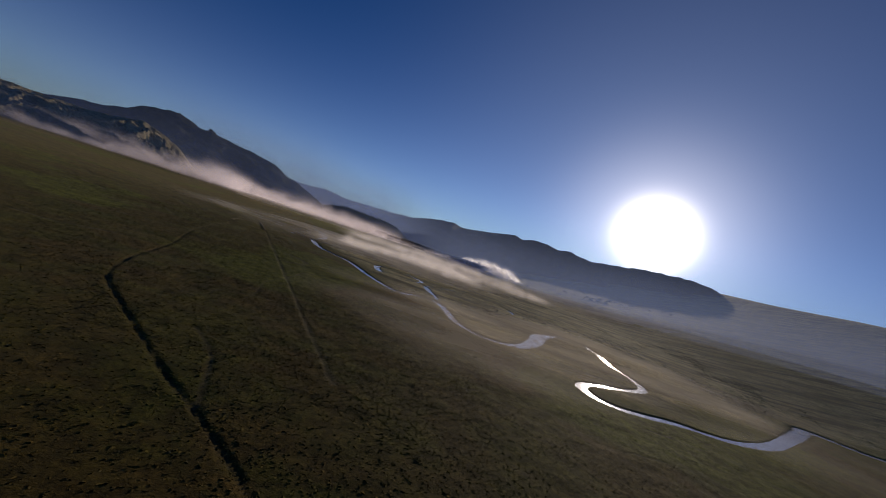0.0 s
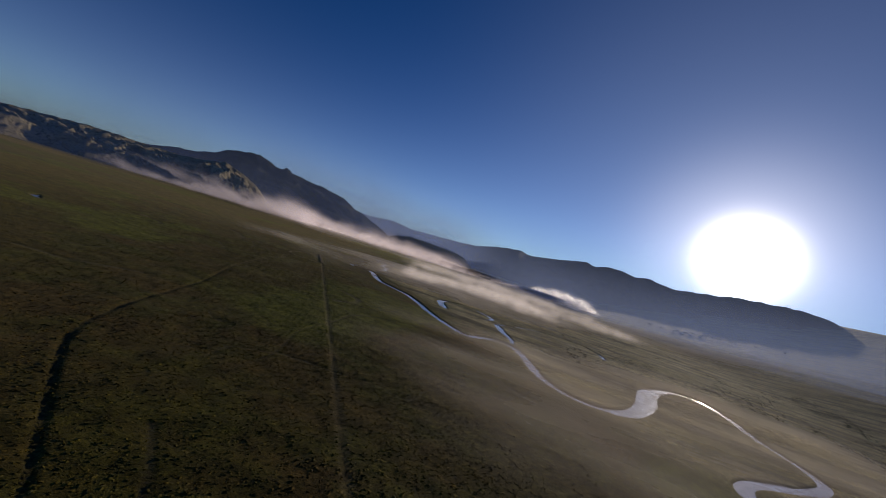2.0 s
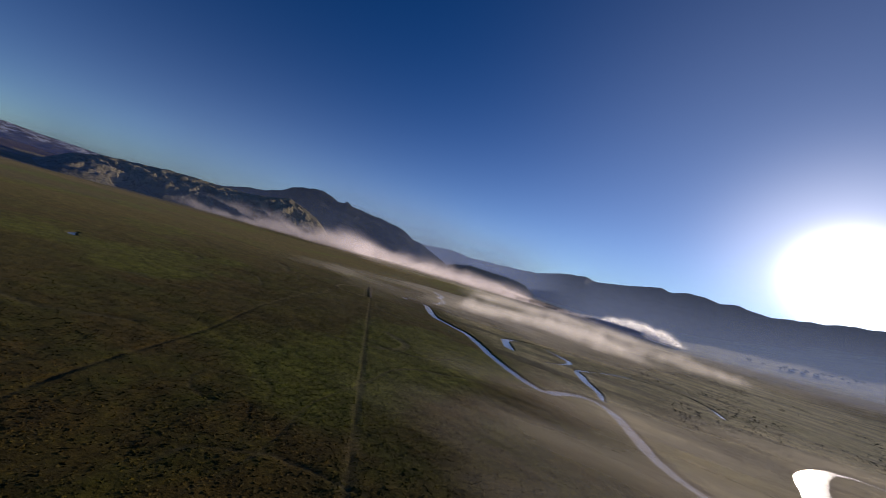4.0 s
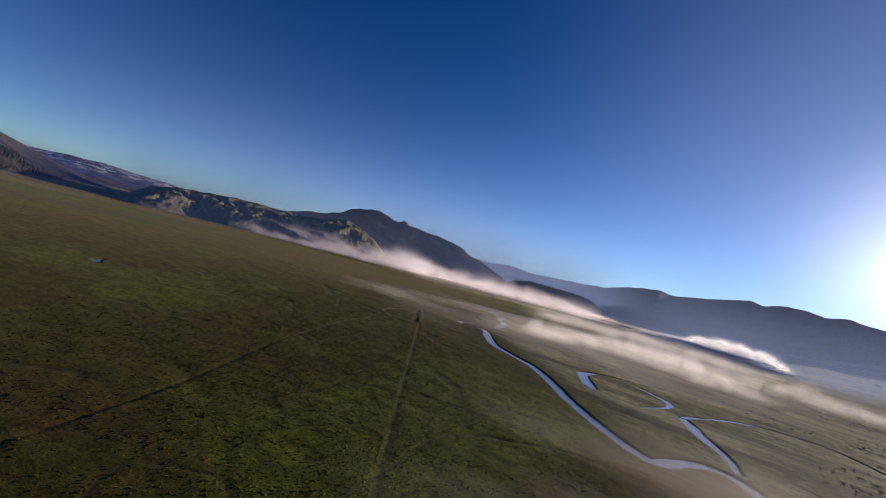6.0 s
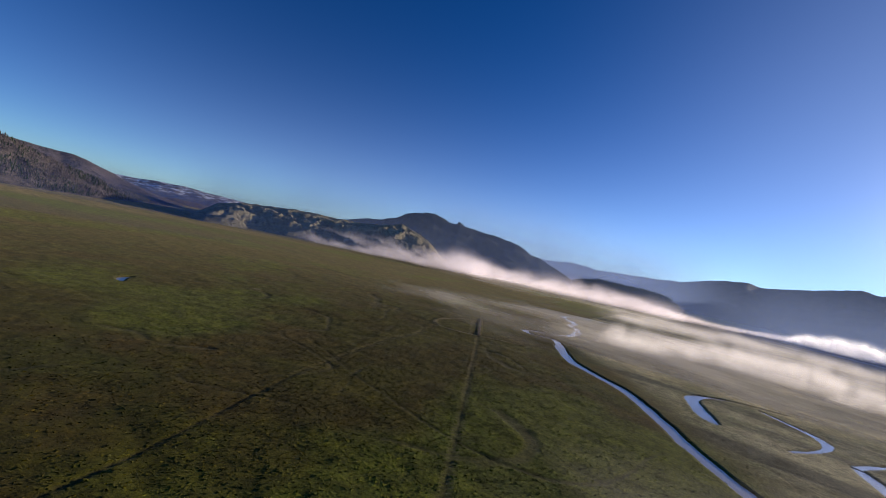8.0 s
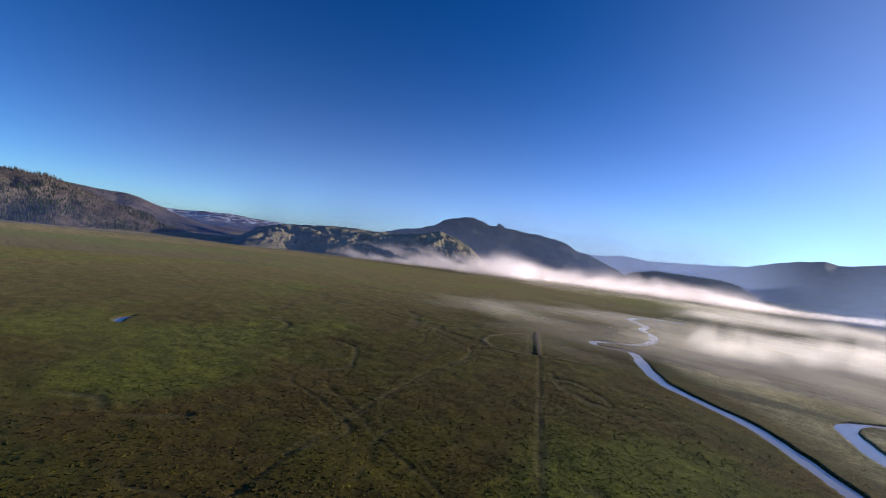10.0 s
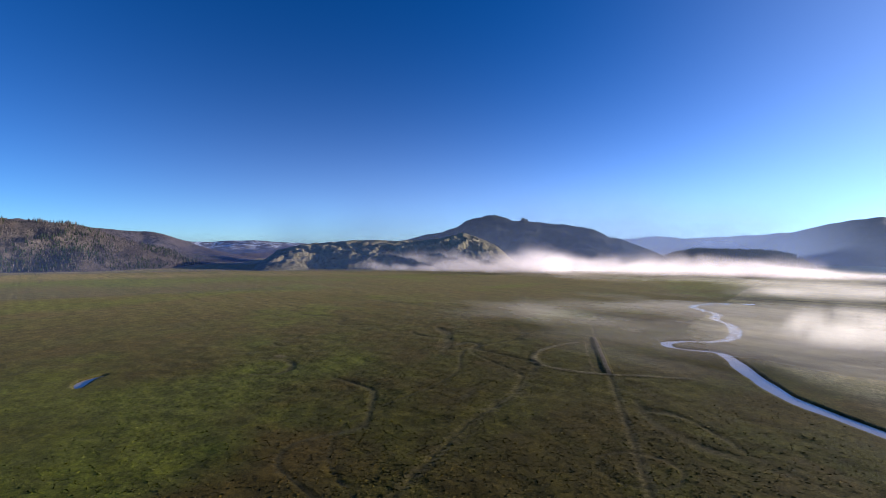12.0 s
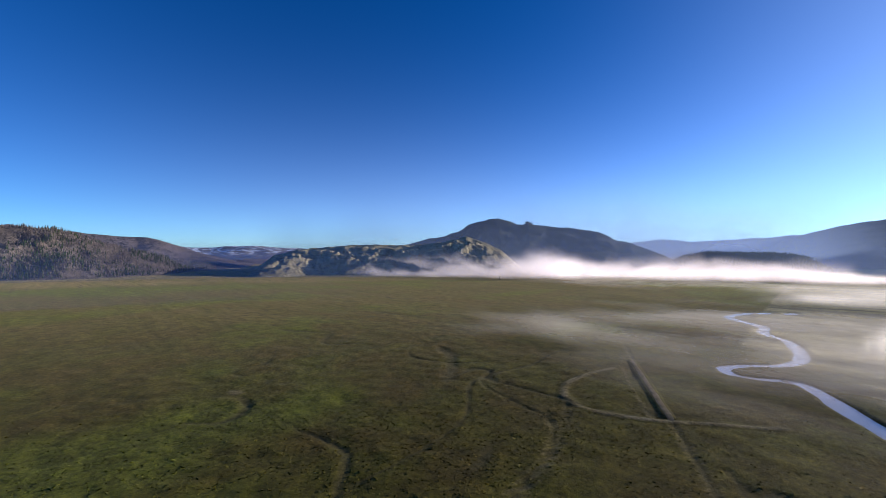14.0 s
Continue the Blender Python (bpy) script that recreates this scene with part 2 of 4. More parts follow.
# ---- the valley's plan: watercourses (x, y, half width) ----
RIVER_EAST = [(620, 430, 9), (500, 412, 7), (440, 429, 8), (391, 389, 7), (297, 307, 5), (252, 278, 4), (220, 268, 3.6), (197, 268, 3.6), (163, 259, 3.8), (146, 257, 4.2),
              (134, 264, 4.6), (131, 280, 4.2), (142, 296, 3.4), (165, 310, 3), (188, 324, 3), (211, 348, 3.4), (215, 378, 3.2), (211, 420, 3.6), (215, 468, 4), (206, 505, 4), (173, 494, 4)]
RIVER_MIDDLE = [(141, 447, 8.5), (126, 405, 8), (113, 375, 6.5), (98, 351, 5.5), (82, 339, 4.4), (66, 336, 4), (54, 341, 4), (43, 356, 4), (36, 379, 3.8), (30, 410, 3.8), (21, 438, 4),
                (7, 446, 3.8), (-8, 434, 3.8), (-19, 419, 4), (-32, 425, 3.6), (-52, 449, 3.4), (-70, 475, 3.4), (-86, 503, 3.4), (-110, 538, 3.4), (-134, 556, 3.6), (-156, 574, 3.8), (-171, 598, 3.8)]
RIVER_WEST = [(-182, 620, 4), (-190, 638, 3.4), (-199, 650, 3), (-212, 644, 2.8), (-224, 643, 2.8), (-231, 654, 3), (-224, 669, 3), (-208, 686, 3.2), (-201, 710, 3.6), (-204, 742, 4), (-214, 778, 3.6),
              (-231, 803, 3.6), (-235, 838, 3.6), (-253, 861, 3.6), (-271, 891, 3.4), (-259, 934, 3.4), (-232, 960, 3.4), (-205, 980, 2.4)]
RIVER = spline(RIVER_EAST + RIVER_MIDDLE + RIVER_WEST)
RIVER[:, 2] *= 0.8
OXBOW = spline([(-20, 636, 0.3), (-45, 626, 0.5), (-60, 615, 0.9), (-70, 603, 2), (-75, 586, 3.8), (-71, 566, 3.6), (-65, 546, 3.6), (-60, 537, 1.5)])
SIDE_STREAM = spline([(1, 547, 1.2), (5, 530, 3.2), (8, 512, 3.2), (13, 497, 2.6), (18, 480, 1.4), (20, 455, 1)])
STREAM_ARM = spline([(1, 548, 1.4), (14, 568, 1.3), (45, 608, 1.0), (80, 630, 1.0), (110, 630, 1.0), (129, 600, 1.6), (131, 566, 2.2)])
CREEK = spline([(-35, 620, 0.8), (-15, 600, 1.2), (-7, 588, 1.8), (-6, 574, 1.6), (-14, 553, 1.2), (-27, 533, 0.8)])
DITCH = spline([(60, -10, 0.3), (15, 45, 0.3), (-14, 80, 0.34), (-40, 102, 0.36), (-58, 115, 0.36), (-77, 131, 0.36), (-95, 146, 0.36), (-113, 161, 0.3), (-132, 179, 0.3), (-146, 203, 0.3), (-158, 232, 0.27),
                (-168, 262, 0.27), (-179, 292, 0.27), (-194, 324, 0.24), (-209, 356, 0.24)])
TRAIL = spline([(-209, 356, 0.4), (-220, 386, 0.4), (-232, 420, 0.4), (-241, 447, 0.45), (-246, 474, 0.5), (-250, 494, 0.5), (-262, 515, 0.5), (-278, 521, 0.4), (-300, 527, 0.4), (-313, 534, 0.4), (-323, 556, 0.3)])
SECOND_TRAIL = spline([(-234, 436, 0.2), (-242, 462, 0.25), (-247, 490, 0.3), (-259, 522, 0.25), (-270, 543, 0.2)])
DITCH_BRANCH = spline([(-41, 104, 0.52), (-52, 128, 0.48), (-59, 140, 0.4), (-75, 156, 0.32)])
LINE_A, LINE_B = np.array((-310.0, 702.0)), np.array((-15.0, 147.0))
TRACK = spline([(*(LINE_A * (1 - k) + LINE_B * k), 0.5) for k in np.linspace(0, 1, 8)])
LEVEE = spline([(-196, 571, 1), (-210, 561, 1), (-220, 554, 1.2), (-231, 546, 1.4), (-244, 540, 1.5), (-255, 537, 1.6), (-266, 539, 1.6), (-274, 547, 1.6), (-280, 562, 1.6),
                (-280, 582, 1.4), (-275, 606, 1)])
BORROW_PIT = spline([(-277, 630, 2.0), (-263, 604, 3.2), (-248, 577, 3.6), (-234, 550, 2.6)])
WET_SWALE = spline([(-384, 572, 2), (-374, 567, 3.5), (-362, 562, 4.5), (-348, 547, 5), (-337, 536, 5), (-328, 524, 3)])
BLUE_POND = spline([(-394, 347, 0.4), (-400, 348, 2.0), (-406, 351, 1.6), (-410, 358, 0.3)])
SCARS_NEAR = (
    [(-398, 348, 0.3), (-402, 357, 0.5), (-412, 372, 0.7), (-420, 384, 0.7), (-428, 392, 0.5)],
    [(-384, 384, 0.6), (-376, 377, 1.0), (-368, 374, 0.9), (-360, 366, 0.5)],
    [(-438, 480, 1), (-424, 466, 1.2), (-426, 454, 1.2), (-412, 448, 1.2), (-404, 456, 1), (-410, 468, 0.8)],
    [(-390, 425, 2), (-378, 436, 2.5), (-362, 436, 2), (-352, 424, 2), (-362, 412, 2)],
    [(-420, 470, 2), (-402, 482, 2.5), (-384, 476, 2), (-380, 460, 2)],
)
SCARS_MIDDLE = (
    [(-186, 362, 0.6), (-192, 372, 0.9), (-200, 381, 1.2), (-206, 396, 1.4), (-213, 406, 1.2), (-219, 408, 0.6)],
    [(-160, 420, 3), (-130, 410, 4), (-115, 395, 4), (-120, 370, 3), (-150, 350, 2)],
    [(-275, 500, 2), (-268, 482, 3.5), (-262, 462, 4), (-266, 440, 3)],
    [(-211, 517, 1.5), (-202, 511, 2), (-193, 515, 2), (-183, 514, 1.8), (-170, 505, 1.5), (-157, 494, 1), (-140, 488, 0.7)],
    [(-205, 520, 2), (-190, 500, 3), (-168, 490, 3), (-140, 495, 2)],
)
SCARS_FAR = (
    [(60, 300, 2), (30, 296, 2.5), (8, 310, 2.5), (-8, 300, 2), (-20, 312, 1.6)],
    [(-170, 130, 2), (-150, 112, 2.5), (-122, 112, 2.5), (-108, 100, 2), (-112, 84, 2)],
    [(-255, 215, 2), (-240, 232, 2.5), (-215, 240, 2.5), (-195, 262, 2)],
    [(-300, 300, 2), (-280, 320, 2.5), (-262, 322, 2), (-250, 340, 2)],
    [(-520, 520, 3), (-480, 540, 3), (-450, 520, 3), (-430, 540, 2)],
    [(-560, 640, 3), (-510, 650, 3), (-470, 690, 3)],
)
SCARS_MORE = (
    [(-700, 760, 3), (-640, 740, 3), (-600, 790, 3)],
)
SCARS = [spline(p) for p in SCARS_NEAR + SCARS_MIDDLE + SCARS_FAR + SCARS_MORE]


LAKE_AT = (215.0, 1830.0)


def ground_rise(x, y):
    """The plain climbs gently to the east."""
    return 190 * np.clip((0.98 * x + 0.12 * y - 560) / 1300, 0, 2) ** 1.35


def ground_z(x, y, detail=False):
    x, y = np.asarray(x, float), np.asarray(y, float)
    z = 0.9 * grain(x, y, 150, 3, 1) + 0.40 * grain(x, y, 24, 3, 5) + 0.22 * grain(x, y, 7, 2, 9)
    near = step(x, -450, -420) * (1 - step(x, 285, 310)) * step(y, 40, 65) * (1 - step(y, 715, 740))
    z += near * 0.13 * grain(x, y, 3.4, 2, 13) * (0.35 + 0.65 * step(grain(x, y, 45, 3, 15), -0.3, 0.3))
    river = distance(x, y, RIVER, 60)
    for line in (OXBOW, SIDE_STREAM, BLUE_POND):
        river = np.minimum(river, distance(x, y, line, 60))
    z *= 0.25 + 0.75 * step(river, 3, 40)
    z += ground_rise(x, y)
    lu, lv = 0.91 * (x - LAKE_AT[0]) - 0.42 * (y - LAKE_AT[1]), 0.42 * (x - LAKE_AT[0]) + 0.91 * (y - LAKE_AT[1])
    z -= 3.0 * (1 - step(np.hypot(lu / 205, lv / 62), 0.8, 1.3))
    ragged = 0.9 * grain(x, y, 11, 3, 21)
    wet, soil = np.zeros_like(x), np.zeros_like(x)
    for line, deep, edge in ((RIVER, 1.9, 2.4), (OXBOW, 1.6, 2.0), (SIDE_STREAM, 1.6, 2.0), (STREAM_ARM, 0.9, 1.3), (CREEK, 0.8, 1.2), (BLUE_POND, 1.5, 1.5),
                             (DITCH, 0.8, 1.0), (DITCH_BRANCH, 0.4, 0.9),
                             (BORROW_PIT, 0.1, 1.4)):
        d = distance(x, y, line, 24) + ragged * (0.3 if edge < 1.4 else 1.0)
        z -= deep * (1 - step(d, -0.6, edge))
        wet = np.maximum(wet, (1 - step(d, -0.2, edge * 0.7)) * (0.15 if line is BORROW_PIT else 0.95))
        if edge > 1.1:
            soil = np.maximum(soil, 0.6 * (1 - step(np.abs(d - edge), 0.2, 1.0)))
    for k, line in enumerate(SCARS):
        d = distance(x, y, line, 24) + 1.6 * grain(x, y, 12, 3, 30 + k)
        some = step(grain(x, y, 30, 2, 60 + k), -0.5, 0.05)
        z -= 0.32 * (1 - step(d, -2.0, 1.2)) * some
        wet = np.maximum(wet, 0.65 * (1 - step(d, -2.0, 0.8)) * some)
    # traces of old meanders all over the plain, broken and half grown over
    for size, seed, wide in ((120, 91, 0.014), (70, 97, 0.018), (210, 103, 0.008)):
        trace = 1 - step(np.abs(grain(x, y, size, 3, seed) - 0.08), 0.25 * wide, wide)
        trace = trace * step(grain(x, y, size * 1.3, 3, seed + 2), 0.06, 0.30) * step(river, 8, 30)
        z -= 0.28 * trace
        wet = np.maximum(wet, 0.62 * trace)
    for line, much in ((TRAIL, 1.0), (SECOND_TRAIL, 0.6)):
        d = distance(x, y, line, 20) + 0.3 * ragged
        z -= 0.35 * much * (1 - step(d, -0.4, 0.9))
        wet = np.maximum(wet, 0.6 * much * (1 - step(d, -0.4, 0.6)))
        soil = np.maximum(soil, 0.42 * much * (1 - step(np.abs(d - 1.1), 0.2, 0.8)))
    d = distance(x, y, WET_SWALE, 24) + 3.0 * ragged
    z -= 0.35 * (1 - step(d, -3, 2))
    wet = np.maximum(wet, 0.7 * (1 - step(d, -4, 1.5)))
    soil = np.maximum(soil, 0.8 * (1 - step(np.hypot((x + 384) / 6, (y - 438) / 4) + 0.4 * ragged, 0.5, 1.1)))
    d = distance(x, y, LEVEE, 20)
    z += 0.35 * (1 - step(d, -0.6, 1.4))
    soil = np.maximum(soil, 1.0 * (1 - step(d, -0.5, 0.9)))
    d = distance(x, y, TRACK, 20) + 0.3 * ragged
    z -= 0.4 * (1 - step(d, -0.6, 0.8))
    wet = np.maximum(wet, 0.85 * (1 - step(d, -0.4, 0.8)))
    soil = np.maximum(soil, 0.45 * (1 - step(np.abs(d - 1.0), 0.2, 0.7)))
    if not detail:
        return z
    masks = {}
    bank = np.interp(x, [-330, -260, -236, -190, -120, -60, 0, 60, 135, 260, 400, 900], [4000, 1100, 700, 660, 560, 460, 440, 330, 262, 300, 380, 500])
    masks["dry"] = step(y - bank + 40 * grain(x, y, 90, 3, 3), -10, 50)
    west = np.hypot(x + 147, y - 338) + 70 * grain(x, y, 160, 3, 8)
    # second term: dry grass, and distance haze painted in, pale the middle distance
    masks["tan"] = np.maximum(step(west, 900, 1120) * step(-x, 350, 700), 0.34 * step(west, 170, 620) * step(-x, 150, 420))
    lush = np.exp(-(((x + 1050 - 0.35 * (y - 500) + 40 * grain(x, y, 160, 3, 14)) / 70) ** 2)) * step(y, 200, 340) * (1 - step(y, 640, 820))
    masks["lush"] = np.clip(lush + 0.62 * step(grain(x, y, 110, 4, 12), 0.05, 0.4) * (1 - masks["dry"]) * (1 - step(masks["tan"], 0.35, 1.0)), 0, 0.9)
    masks["wet"], masks["soil"] = wet, np.clip(soil * (0.7 + 0.6 * grain(x, y, 7, 2, 2)), 0, 1)
    return z, masks


def axis(low, high, fine, far):
    """Even steps from low to high, then ever longer ones out to the far ends."""
    inner = list(np.arange(low, high, fine))
    for sign, start, end in ((-1, low, far[0]), (1, inner[-1], far[1])):
        pace, v, more = fine, start, []
        while (end - v) * sign > 0:
            pace = min(pace * 1.07, 160)
            v += sign * pace
            more.append(v)
        inner = more[::-1] + inner if sign < 0 else inner + more
    return np.array(inner)


PLAN = {}


def sample(key, x, y):
    """A value of the ground's grid at any place."""
    gx, gy, grid = PLAN["gx"], PLAN["gy"], PLAN[key]
    i = np.clip(np.searchsorted(gx, x) - 1, 0, len(gx) - 2)
    j = np.clip(np.searchsorted(gy, y) - 1, 0, len(gy) - 2)
    f, g = (x - gx[i]) / (gx[i + 1] - gx[i]), (y - gy[j]) / (gy[j + 1] - gy[j])
    return (grid[j, i] * (1 - f) + grid[j, i + 1] * f) * (1 - g) + (grid[j + 1, i] * (1 - f) + grid[j + 1, i + 1] * f) * g


def build_ground():
    gx, gy = axis(-430, 290, 1.15, (-4900, 4900)), axis(60, 720, 1.15, (-4900, 4900))
    x, y = np.meshgrid(gx, gy)
    z, masks = ground_z(x, y, True)
    PLAN.update(gx=gx, gy=gy, z=z, **masks)
    ob = mesh("ground", np.stack([x, y, z], -1).reshape(-1, 3), sheet_faces(len(gy), len(gx)), MEADOW)
    for name, values in masks.items():
        attribute(ob, name, values)
    return tagged(ob, "wide olive green meadow with brown patches and old channels", "meadow", kind="structure")


build_ground()


def ribbon(name, line, z, material, wobble=0.0, seed=1):
    """A flat strip of water along a line, with uneven banks."""
    side = np.gradient(line[:, :2], axis=0)
    side = np.stack([-side[:, 1], side[:, 0]], -1) / np.linalg.norm(side, axis=1)[:, None]
    verts = []
    for k in np.linspace(-1, 1, 5):
        w = line[:, 2] * (1 + wobble * grain(line[:, 0] + 40 * k, line[:, 1], 14, 2, seed))
        verts.append(np.column_stack([line[:, :2] + side * (k * (w + np.minimum(1.8, 0.2 + 0.8 * line[:, 2])))[:, None], np.full(len(line), z)]))
    return mesh(name, np.vstack(verts), sheet_faces(5, len(line)), material)


tagged(ribbon("river_water", RIVER, -0.75, WATER, 0.2), "calm winding river reflecting the sky", "river", kind="structure")
tagged(ribbon("oxbow_water", OXBOW, -0.7, WATER, 0.3, 2), "small still oxbow pond in dry grass", "pond", kind="structure")
tagged(ribbon("side_stream_water", SIDE_STREAM, -0.7, WATER, 0.3, 3), "short side stream that joins the river", "stream", kind="structure")
tagged(ribbon("stream_arm_water", STREAM_ARM, -0.45, WATER, 0.2, 4), "narrow shallow stream in dry grass", "stream", kind="structure")
tagged(ribbon("creek_water", CREEK, -0.45, WATER, 0.2, 5), "thin creek in dry grass", "stream", kind="structure")
tagged(ribbon("pond_water", BLUE_POND, -0.7, WATER, 0.3, 6), "small blue pond in the meadow", "pond", kind="structure")


def build_lake():
    """The far sheet of water under the steaming bank."""
    a = np.linspace(0, 2 * np.pi, 72, endpoint=False)
    r = 1 + 0.10 * np.sin(3 * a + 1) + 0.06 * np.sin(7 * a)
    u, v = 180 * r * np.cos(a), 48 * r * np.sin(a)
    x, y = LAKE_AT[0] + 0.91 * u + 0.42 * v, LAKE_AT[1] - 0.42 * u + 0.91 * v
    ob = mesh("lake_water", np.column_stack([x, y, np.full(72, -0.3)]), [list(range(72))], LAKE, False)
    return tagged(ob, "bright lake reflecting the low sun", "lake", kind="structure")


build_lake()

# ---- hills and mountains: ridges given by bearing, distance and height from the middle of the valley ----
MIDDLE = np.array((-60.0, 230.0))


def massif(name, ridge, front, back, material, label, rugged=0.25, grit=90.0, columns=200, rows=56, steep=1.25, seed=1, base=-4.0):
    """A mountain: a crest through the ridge's points (bearing, distance, height) and flanks with gullies down to the ground."""
    bearing = np.array([r[0] for r in ridge], float)
    s = np.linspace(bearing[0], bearing[-1], columns)
    far = np.interp(s, bearing, [r[1] for r in ridge])
    high = np.interp(s, bearing, [r[2] for r in ridge])
    blur = np.array([1, 2, 1]) / 4
    high = np.convolve(np.pad(high, 1, mode="edge"), blur, "valid")
    v = np.linspace(-1, 1, rows)
    S, V = np.meshgrid(np.radians(s), v)
    F, H = np.broadcast_to(far, S.shape), np.broadcast_to(high, S.shape)
    R = F + np.where(V < 0, V * front, V * back)
    x, y = MIDDLE[0] + R * np.sin(S), MIDDLE[1] + R * np.cos(S)
    body = np.clip(1 - np.abs(V), 0, 1) ** steep
    rough = 1 - np.abs(grain(x, y, grit * 2.5, 5, seed)) * 2.2
    cut = rugged * (rough - 0.6) * 4 * body * (1 - body) + 0.10 * rugged * grain(x, y, grit * 0.4, 4, seed + 3) * step(body, 0.0, 0.2)
    spur = 0.18 * grain(x, y, grit * 6, 3, seed + 7) * body * (1 - body) * 4
    z = base + (H - base) * np.clip(body + cut + spur, -0.1, 1.2)
    z += 0.02 * (H - base) * grain(x, y, grit * 0.3, 3, seed + 11) * step(body, 0.5, 1.0)
    ob = mesh(name, np.stack([x, y, z], -1).reshape(-1, 3), sheet_faces(rows, columns), material)
    return tagged(ob, label, "mountain"), np.stack([x, y, z], -1)


PEAK = massif("mountain", [(-60, 2500, 20), (-56, 2350, 60), (-51, 2400, 98), (-48.7, 2400, 116), (-46.7, 2400, 142), (-45, 2400, 152), (-42.4, 2400, 186), (-41.2, 2400, 220), (-40.4, 2400, 233), (-38.4, 2400, 250),
                    (-37.4, 2400, 251), (-36.2, 2400, 238), (-35.2, 2400, 221), (-34.5, 2400, 219), (-33.8, 2400, 234), (-33, 2400, 216), (-31, 2400, 208), (-28.8, 2400, 200), (-27, 2380, 188), (-25.6, 2360, 176),
                    (-24.5, 2350, 155), (-23.4, 2350, 130), (-21.8, 2350, 116), (-18.5, 2350, 60), (-16, 2350, 5)],
       620, 500, MOUNTAIN, "dark forested mountain with a domed summit and a rocky knob", 0.22, 90, 280, 70, 0.95, 3)
massif("hills", [(-67.2, 1640, -3), (-65.7, 1650, 30), (-64.5, 1660, 56), (-63, 1670, 68), (-61.4, 1680, 77), (-58.5, 1700, 85), (-55.5, 1700, 94), (-52.5, 1700, 95), (-50.5, 1720, 93), (-46.5, 1740, 96), (-43.2, 1740, 115),
                 (-41.6, 1740, 130), (-39.6, 1740, 108), (-37.4, 1740, 80), (-35.5, 1740, 30), (-34, 1740, -3)],
       330, 400, HILL, "rolling tan grass hills with dark shrubs and rock", 0.44, 46, 460, 130, 0.72, 17)
WOODED_HILL = massif("wooded_hill", [(-19.2, 2300, -3), (-18, 2300, 26), (-16.3, 2300, 56), (-14.2, 2300, 73), (-12, 2300, 70), (-10, 2300, 71), (-7.4, 2300, 66), (-6, 2300, 52), (-4.8, 2300, 15), (-4, 2300, -3)],
       200, 260, MOUNTAIN, "low dark hill covered with conifer forest", 0.2, 50, 160, 40, 0.7, 23)
massif("mesa", [(-10.5, 4450, 15), (-8.1, 4450, 105), (-6.6, 4450, 180), (-4.6, 4450, 228), (-2.1, 4450, 288), (-0.2, 4450, 308), (1.3, 4450, 327), (2.5, 4450, 300), (5.5, 4450, 335), (8.6, 4450, 388), (10.1, 4450, 418),
                (11.3, 4450, 388), (13.4, 4450, 428), (15, 4450, 432), (16.6, 4450, 395), (17.6, 4450, 421), (18.5, 4450, 420), (21.2, 4450, 394), (24.4, 4450, 436), (27.7, 4450, 472), (31.9, 4450, 505), (34.9, 4450, 500),
                (37.4, 4450, 440), (39.5, 4450, 360), (43, 4450, 300), (47, 4450, 190), (52, 4450, 56)],
       1700, 400, MOUNTAIN, "long hazy blue mesa with a stepped skyline", 0.16, 210, 320, 80, 1.0, 31)
massif("far_range", [(-30, 4600, 120), (-24, 4600, 192), (-21, 4600, 178), (-17.6, 4600, 208), (-14.6, 4600, 176), (-12, 4600, 190), (-10, 4600, 200), (-8, 4600, 208), (-6, 4600, 223), (-3, 4600, 240), (0, 4600, 220)],
       600, 200, RANGE, "pale far mountain range on the horizon", 0.2, 200, 160, 40, 1.0, 41)
massif("east_range", [(34, 4600, 170), (38, 4600, 285), (42.4, 4600, 372), (45.5, 4600, 352), (49, 4600, 420), (56, 4600, 490), (70, 4600, 456), (100, 4600, 295)],
       1500, 300, MOUNTAIN, "hazy blue mountain range", 0.18, 180, 220, 50, 1.1, 47)
massif("west_range", [(-116.6, 2500, 250), (-96.6, 2500, 200), (-88.6, 2500, 172), (-83.2, 2500, 150), (-80.8, 2500, 140), (-78.3, 2500, 141), (-76.8, 2500, 120), (-75.2, 2500, 95), (-73.2, 2500, 60), (-71, 2500, 33), (-69, 2550, 14), (-67.4, 2550, -4)],
       560, 400, RANGE, "purple brown burnt ridge in haze", 0.3, 110, 220, 50, 1.0, 53)
massif("northwest_range", [(-98.2, 3700, 180), (-82.2, 3500, 112), (-75.5, 3500, 105), (-73, 3500, 98), (-71, 3500, 110), (-68, 3500, 113), (-66, 3500, 105), (-63, 3500, 98), (-60.2, 3500, 85), (-53.2, 3500, 85), (-46.2, 3500, 80)],
       900, 600, SNOWY, "far blue brown range with thin snow streaks", 0.3, 150, 200, 40, 1.0, 59)
FOREST_HILL = massif("forest_hill", [(-134.7, 1700, 190), (-106.7, 1700, 160), (-94.7, 1700, 142), (-88, 1700, 133), (-86, 1700, 132), (-83.9, 1700, 127), (-82.6, 1700, 119), (-80.9, 1710, 95), (-78.4, 1730, 73), (-75.5, 1800, 48),
                                     (-73.5, 1950, 26), (-71.5, 2150, 10), (-70, 2350, -4)], 270, 400, BURNT, "brown hill slope under burnt and green conifers", 0.25, 60, 260, 60, 1.0, 61)


